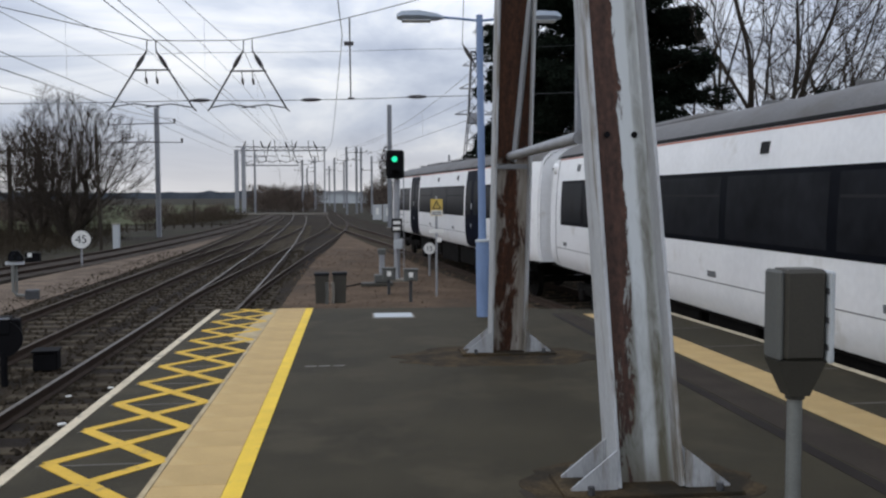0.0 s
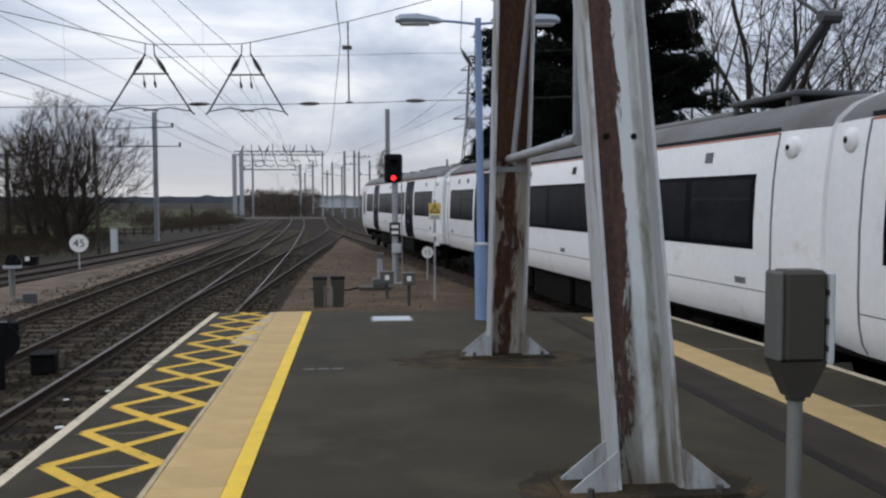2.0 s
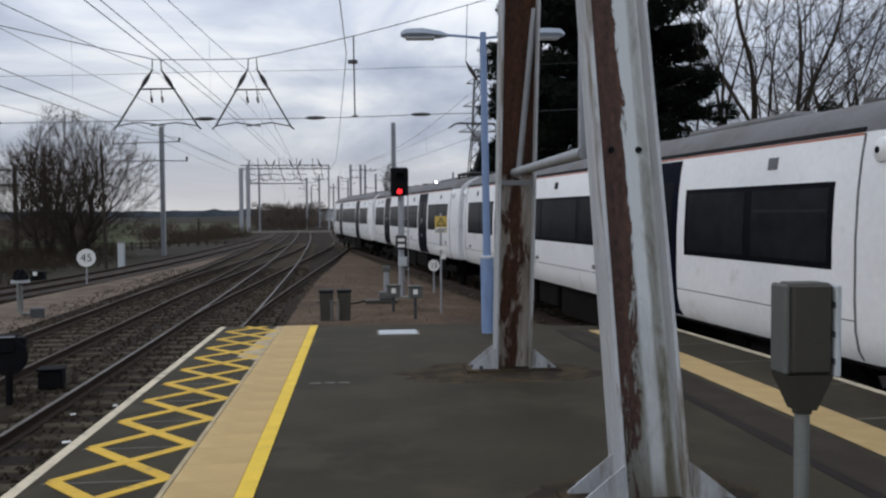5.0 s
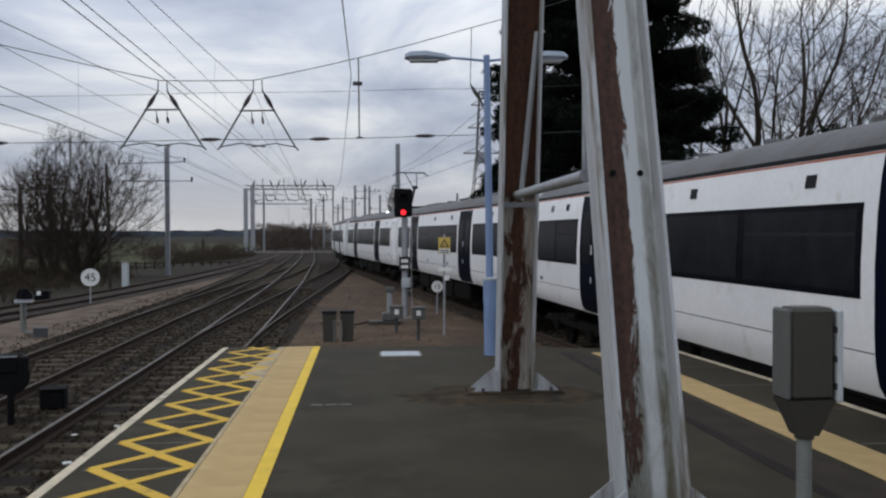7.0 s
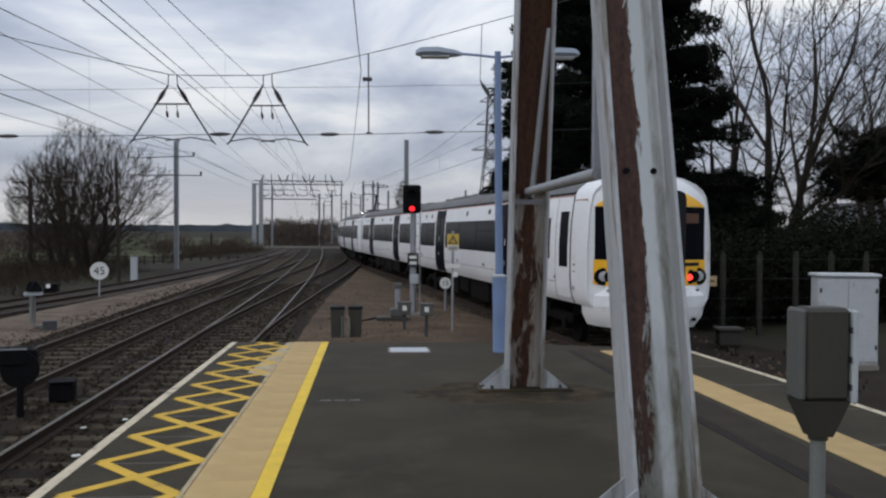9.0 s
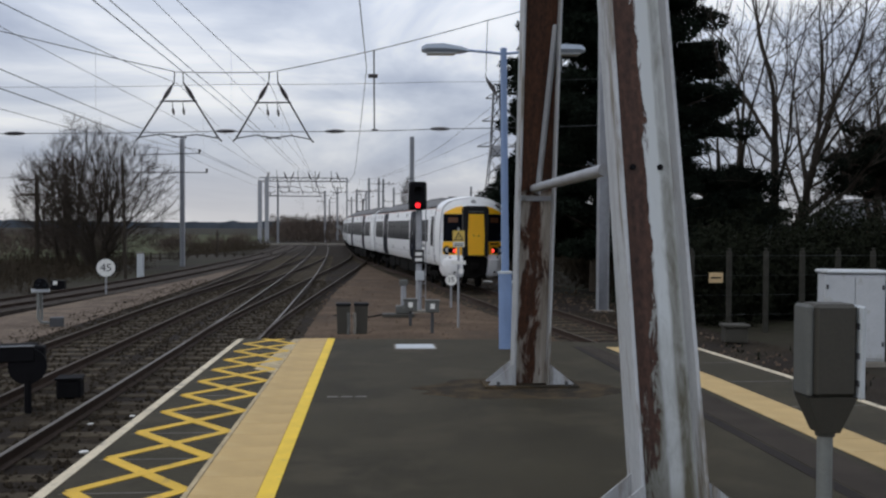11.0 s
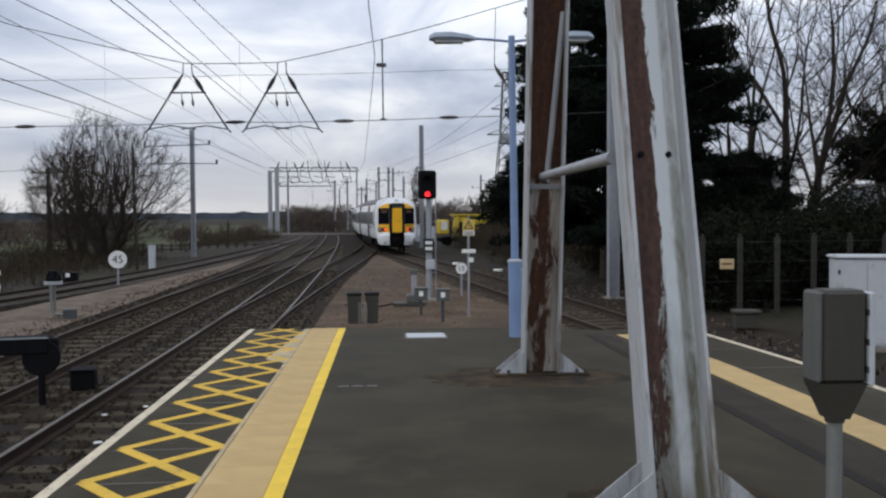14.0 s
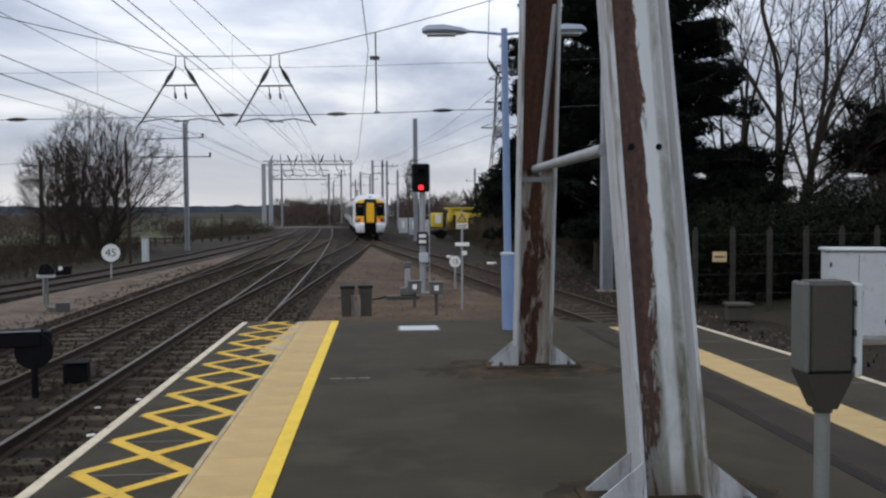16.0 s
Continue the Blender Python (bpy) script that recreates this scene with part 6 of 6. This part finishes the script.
# ---- trees and growth ----
def bare_tree(x, y, z0, label, crown, seed, stems=((0.0, 0.0),), base=1.5, nodes=1500, twigs=4, twig_r=0.006, twig_len=0.55, trunk_r=0.2, reach=0.5, droop=0.0):
    """A leafless tree: limbs that part and part again until they fill the crown (half-widths and mid-height), then fine twigs."""
    rng = np.random.default_rng(seed)
    t = thing("bare_tree", pose(x, y, z0), label, "tree")
    wide, mid, high = crown
    pts, par, run = [], [], []
    for sx, sy in stems:
        prev = -1
        for k in range(5):
            u = k / 4
            pts.append(np.array((0.12 * sx + sx * base * u * (0.6 + 0.4 * u), 0.12 * sy + sy * base * u, base * u)))
            par.append(prev)
            run.append(0.0 if prev < 0 else run[prev] + base / 4)
            prev = len(pts) - 1
    d = rng.normal(size=(nodes, 3))
    d /= np.linalg.norm(d, axis=1)[:, None]
    c = d * rng.random((nodes, 1)) ** 0.42 * np.array((wide, wide, high))
    c *= 1 + 0.10 * np.sin(c[:, :1] * 1.3 + seed) + 0.08 * np.sin(c[:, 1:2] * 1.9 + c[:, 2:] * 1.1)
    c += np.array((0, 0, mid))
    c = c[c[:, 2] > base * 0.9]
    c = c[np.argsort(np.linalg.norm(c - np.array((0, 0, base)), axis=1))]
    P = np.zeros((len(pts) + len(c), 3))
    P[:len(pts)] = pts
    R = np.zeros(len(P))
    R[:len(run)] = run
    n = len(pts)
    start = np.zeros(len(P), bool)
    start[:n] = [i % 5 < 2 for i in range(n)]
    for p in c:
        gap = np.linalg.norm(P[:n] - p, axis=1)
        cost = gap + reach * R[:n] + np.where(P[:n, 2] > p[2] + 0.3, 0.6, 0.0) + np.where(start[:n], 4.0, 0.0)
        j = int(np.argmin(cost))
        q = p.copy()
        q[2] -= droop * max(0.0, np.hypot(p[0], p[1]) / wide - 0.6)
        P[n], R[n] = q, R[j] + gap[j]
        par.append(j)
        n += 1
    load = np.ones(n)
    heavy = np.full(n, -1)
    for i in range(n - 1, -1, -1):
        if par[i] >= 0:
            load[par[i]] += load[i]
            if heavy[par[i]] < 0 or load[i] > load[heavy[par[i]]]:
                heavy[par[i]] = i
    inner = np.array([i for i in range(n) if par[i] >= 0 and heavy[i] >= 0])
    up, down = np.array(par)[inner], heavy[inner]
    for _ in range(8):
        P[inner] = 0.4 * P[inner] + 0.3 * (P[up] + P[down])
    rad = np.maximum(twig_r, np.minimum(trunk_r, trunk_r * (load / load.max()) ** 0.57))
    wood, fine = Geo(), Geo()
    for i in range(n):
        j = par[i]
        if j < 0:
            continue
        a, b = Vector(P[j]), Vector(P[i])
        bow = Vector(rng.uniform(-1, 1, 3)) * (b - a).length * 0.03
        big = rad[i] > 2.2 * twig_r
        (wood if big else fine).tube([a, a.lerp(b, 0.5) + bow, b], [min(rad[j], rad[i] * 1.35), rad[i] * 1.1, rad[i]], 6 if rad[i] > 0.06 else 3, cap=False)
        if load[i] < 6:
            out = (b - a).normalized()
            for _ in range(twigs):
                e = (out + Vector(rng.normal(size=3)) * 0.55 + Vector((0, 0, 0.25))).normalized()
                o = a.lerp(b, float(rng.uniform(0.3, 1.0)))
                ln = twig_len * float(rng.uniform(0.5, 1.3))
                m = o + e * ln * 0.5
                f = (e + Vector(rng.normal(size=3)) * 0.25 + Vector((0, 0, 0.15))).normalized()
                fine.tube([o, m, m + f * ln * 0.5], [twig_r * 0.8, twig_r * 0.65, twig_r * 0.4], 3, cap=False)
    part("trunk", wood, "bark", t, "dark trunk and limbs", smooth=True)
    bulk("twig_crown", fine.v, fine.f, "twig", t)["label"] = "fine leafless twigs"
    return t


def blades(centres, radii, count, size, seed, stretch=(1, 1, 1), upright=0.0, slim=0.35):
    """Many small leaf triangles scattered through clumps, as arrays."""
    rng = np.random.default_rng(seed)
    V = []
    for c, r in zip(centres, radii):
        n = max(6, int(count * r * r))
        d = rng.normal(size=(n, 3))
        d /= np.linalg.norm(d, axis=1)[:, None]
        p = np.array(c) + d * (r * rng.uniform(0.35, 1.0, (n, 1)) ** 0.5) * np.array(stretch)
        a = rng.normal(size=(n, 3)) * (1 - upright) + d * 0.6
        a[:, 2] += upright * 2
        a /= np.linalg.norm(a, axis=1)[:, None]
        b = np.cross(a, rng.normal(size=(n, 3)))
        b /= np.linalg.norm(b, axis=1)[:, None] + 1e-9
        s = size * rng.uniform(0.6, 1.5, (n, 1))
        V.append(np.stack([p - b * s * slim, p + b * s * slim, p + a * s * 1.6], 1).reshape(-1, 3))
    V = np.concatenate(V)
    k = len(V) // 3
    return V.tolist(), [(3 * i, 3 * i + 1, 3 * i + 2) for i in range(k)]


def pine(x, y, z0, height, reach, seed, label, low=0.15, count=1700, size=0.085):
    """A dark conifer: trunk, tiers of boughs and uneven clumps of needles."""
    rng = random.Random(seed)
    t = thing("pine_tree", pose(x, y, z0), label, "tree", "dark conifers")
    wood = Geo().tube([(0, 0, 0), (0.15, 0.1, height * 0.5), (0.05, 0, height)], [0.32, 0.2, 0.05], 9)
    cs, rs = [], []
    n = int(height * 6)
    for i in range(n):
        u = low + (1 - low) * (i + rng.random()) / n
        a = rng.uniform(0, 6.283)
        ln = reach * (1.0 - 0.62 * max(0, u - 0.35) / 0.65) * rng.uniform(0.55, 1.12)
        z = u * height
        e = Vector((math.cos(a) * ln, math.sin(a) * ln, z + rng.uniform(-0.3, 0.6)))
        wood.tube([(0, 0, z - 0.2), e * 0.5 + Vector((0, 0, z * 0.5 - 0.15)), e], [0.07, 0.045, 0.02], 4, cap=False)
        for q in (0.3, 0.5, 0.68, 0.85, 1.0):
            c = Vector((0, 0, z)).lerp(e, q) + Vector((rng.uniform(-0.35, 0.35), rng.uniform(-0.35, 0.35), rng.uniform(-0.1, 0.3)))
            cs.append(tuple(c))
            rs.append(rng.uniform(0.32, 0.72) * (0.8 + 0.2 * reach / 3))
    part("trunk", wood, "bark", t, "dark trunk and boughs")
    v, f = blades(cs, rs, count, size, seed, (1, 1, 0.55))
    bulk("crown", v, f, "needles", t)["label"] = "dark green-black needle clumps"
    return t


pine(8.3, 33.5, -0.8, 14.0, 3.2, 5, "tall dark pine behind the overhead mast", 0.10)
pine(11.2, 36.0, -0.8, 12.5, 3.5, 6, "broad dark pine with low drooping boughs", 0.12)
pine(6.9, 37.5, -0.8, 10.5, 2.2, 11, "narrow dark pine behind the lamp column", 0.10)
pine(22.8, 40.0, -0.8, 6.6, 3.6, 7, "low dark pine beside the bare tree", 0.62, 800)
pine(15.0, 38.0, -0.8, 4.6, 3.0, 8, "small spreading dark pine under the bare tree", 0.45, 900)
bare_tree(18.6, 41.0, -0.8, "large leafless tree with spreading dark limbs", (9.0, 8.8, 8.6), 27, ((-0.6, 0.1), (0.05, 0.0), (0.55, 0.1)), 2.6, 2600, 5, 0.0085, 0.8, 0.36, 0.4)
bare_tree(27.5, 47.0, -0.8, "leafless tree beside the larger bare tree", (6.5, 8.0, 7.0), 23, ((-0.3, 0.0), (0.3, 0.1)), 2.6, 1300, 4, 0.011, 0.8, 0.28, 0.4)
bare_tree(-18.5, 62.0, -1.8, "wide rounded leafless tree beyond the siding", (4.8, 5.3, 4.7), 34, ((-0.5, 0.0), (0.1, 0.3), (0.45, 0.0), (0.0, -0.4)), 1.6, 3400, 8, 0.0068, 0.6, 0.28, 0.38)
bare_tree(-21.9, 66.0, -1.8, "leafless tree in the lineside clump", (3.3, 4.7, 4.0), 36, ((-0.4, 0.0), (0.4, 0.1)), 1.6, 1800, 8, 0.0068, 0.6, 0.2, 0.38)
bare_tree(-33.0, 75.0, -2.2, "low leafless lineside tree", (3.4, 3.2, 2.8), 35, ((-0.3, 0.0), (0.3, 0.1)), 1.0, 500, 3, 0.014, 0.6, 0.12)
bare_tree(5.3, 150.0, -1.2, "distant slim bare poplar tree", (1.3, 6.2, 5.2), 37, ((0.0, 0.0),), 1.0, 380, 3, 0.03, 0.9, 0.16, 0.3)
bare_tree(12.5, 110.0, -1.2, "distant low bare tree behind the yellow machine", (3.6, 3.2, 2.6), 39, ((-0.3, 0.0), (0.3, 0.0)), 0.9, 360, 3, 0.03, 0.6, 0.14)


def growth(name, boxes, material, seed, label, count, size, upright=0.0, kind="stuff", category="hedge", slim=0.35):
    """Hedges and scrub: clumps filled into stretches of ground."""
    rng = random.Random(seed)
    cs, rs = [], []
    for x0, x1, y0, y1, z0, z1, n, r in boxes:
        for _ in range(n):
            cs.append((rng.uniform(x0, x1), rng.uniform(y0, y1), z0 + (z1 - z0) * rng.random() ** 1.2))
            rs.append(r * rng.uniform(0.6, 1.3))
    v, f = blades(cs, rs, count, size, seed, (1, 1, 0.9), upright, slim)
    return tagged(bulk(name, v, f, material), label, category, kind=kind)


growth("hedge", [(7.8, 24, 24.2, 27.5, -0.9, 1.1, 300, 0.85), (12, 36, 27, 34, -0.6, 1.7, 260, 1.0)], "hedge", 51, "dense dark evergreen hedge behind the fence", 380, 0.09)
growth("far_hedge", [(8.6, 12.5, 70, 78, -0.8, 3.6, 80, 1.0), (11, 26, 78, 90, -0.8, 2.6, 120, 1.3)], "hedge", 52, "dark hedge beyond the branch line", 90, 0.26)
growth("scrub_right", [(6.6, 10.5, 44, 64, -0.9, 0.4, 130, 0.7), (9.0, 12, 30, 44, -0.9, 0.3, 110, 0.7), (6.0, 8.5, 64, 80, -0.9, 0.2, 60, 0.6)], "scrub", 53, "brown dead scrub beside the branch line", 260, 0.24, 0.45, category="scrub", slim=0.055)
growth("scrub_left", [(-34, -14.5, 36, 58, -2.0, -1.45, 420, 0.65), (-60, -15, 58, 82, -2.6, -1.9, 420, 0.85), (-75, -16, 82, 108, -2.7, -2.3, 320, 0.8), (-24, -16, 60, 66, -1.9, -0.6, 60, 0.8), (-22, -13.5, 98, 124, -2.2, -0.9, 130, 1.0)], "scrub", 54, "brown and dull green scrub on the bank beyond the siding", 170, 0.24, 0.45, category="scrub", slim=0.055)
growth("scrub_far", [(-17, -8, 152, 172, -1.2, 2.2, 60, 1.2), (-32, -19, 128, 150, -1.8, -0.6, 60, 1.0), (-24, -8, 190, 240, -1.2, 2.6, 46, 1.9), (3, 24, 130, 180, -1.0, 2.2, 120, 1.9), (-90, -40, 110, 190, -2.4, -0.4, 120, 2.2)], "thicket", 55, "brown winter thicket by the far lines, lightened for haze", 46, 0.5, 0.6, category="thicket", slim=0.09)
growth("weeds", [(5.0, 8.2, 14.5, 22, -1.08, -1.0, 0, 0.2), (7.6, 8.8, 14, 22, -1.1, -1.02, 12, 0.16)], "hedge", 56, "sparse weeds growing in the ballast", 200, 0.06, 0.6, category="weeds")


def litter():
    rng = random.Random(77)
    for k in range(9):
        x, y = (rng.uniform(-3.9, -2.9), rng.uniform(7, 14)) if k < 5 else (rng.uniform(3.6, 6.8), rng.uniform(42, 50))
        t = thing("litter", pose(x, y, GROUND_Z + 0.03, rng.uniform(-10, 10), 0, rng.uniform(0, 180)), "small pale scrap of litter on the ballast", "litter", "scraps of litter")
        w = rng.uniform(0.03, 0.06) if k < 5 else rng.uniform(0.12, 0.3)
        part("scrap", Geo().box(-w, w, -w * 0.6, w * 0.6, 0, w * 0.5, w * 0.15), "sign_white", t)


litter()


def motions():
    steps = [round(0.4 * i, 2) for i in range(41)]
    for k, car in enumerate(CARS):
        walk(car, [(t, car_pose(k, t)) for t in steps])
    # the added plate moves from red to green to change the aspect
    walk(LAMP_COVER, [(0.0, pose(0, 0, 3.36)), (0.95, pose(0, 0, 3.36)), (1.25, pose(0, 0, 3.82)), (16.0, pose(0, 0, 3.82))])
    fine = [round(i / 15, 4) for i in range(241)]
    for w, y in WHEELS:
        walk(w, [(t, pose(0, y, 0.425, -math.degrees((tail_at(t) - tail_at(0)) / 0.425), 0, 0)) for t in fine])


motions()
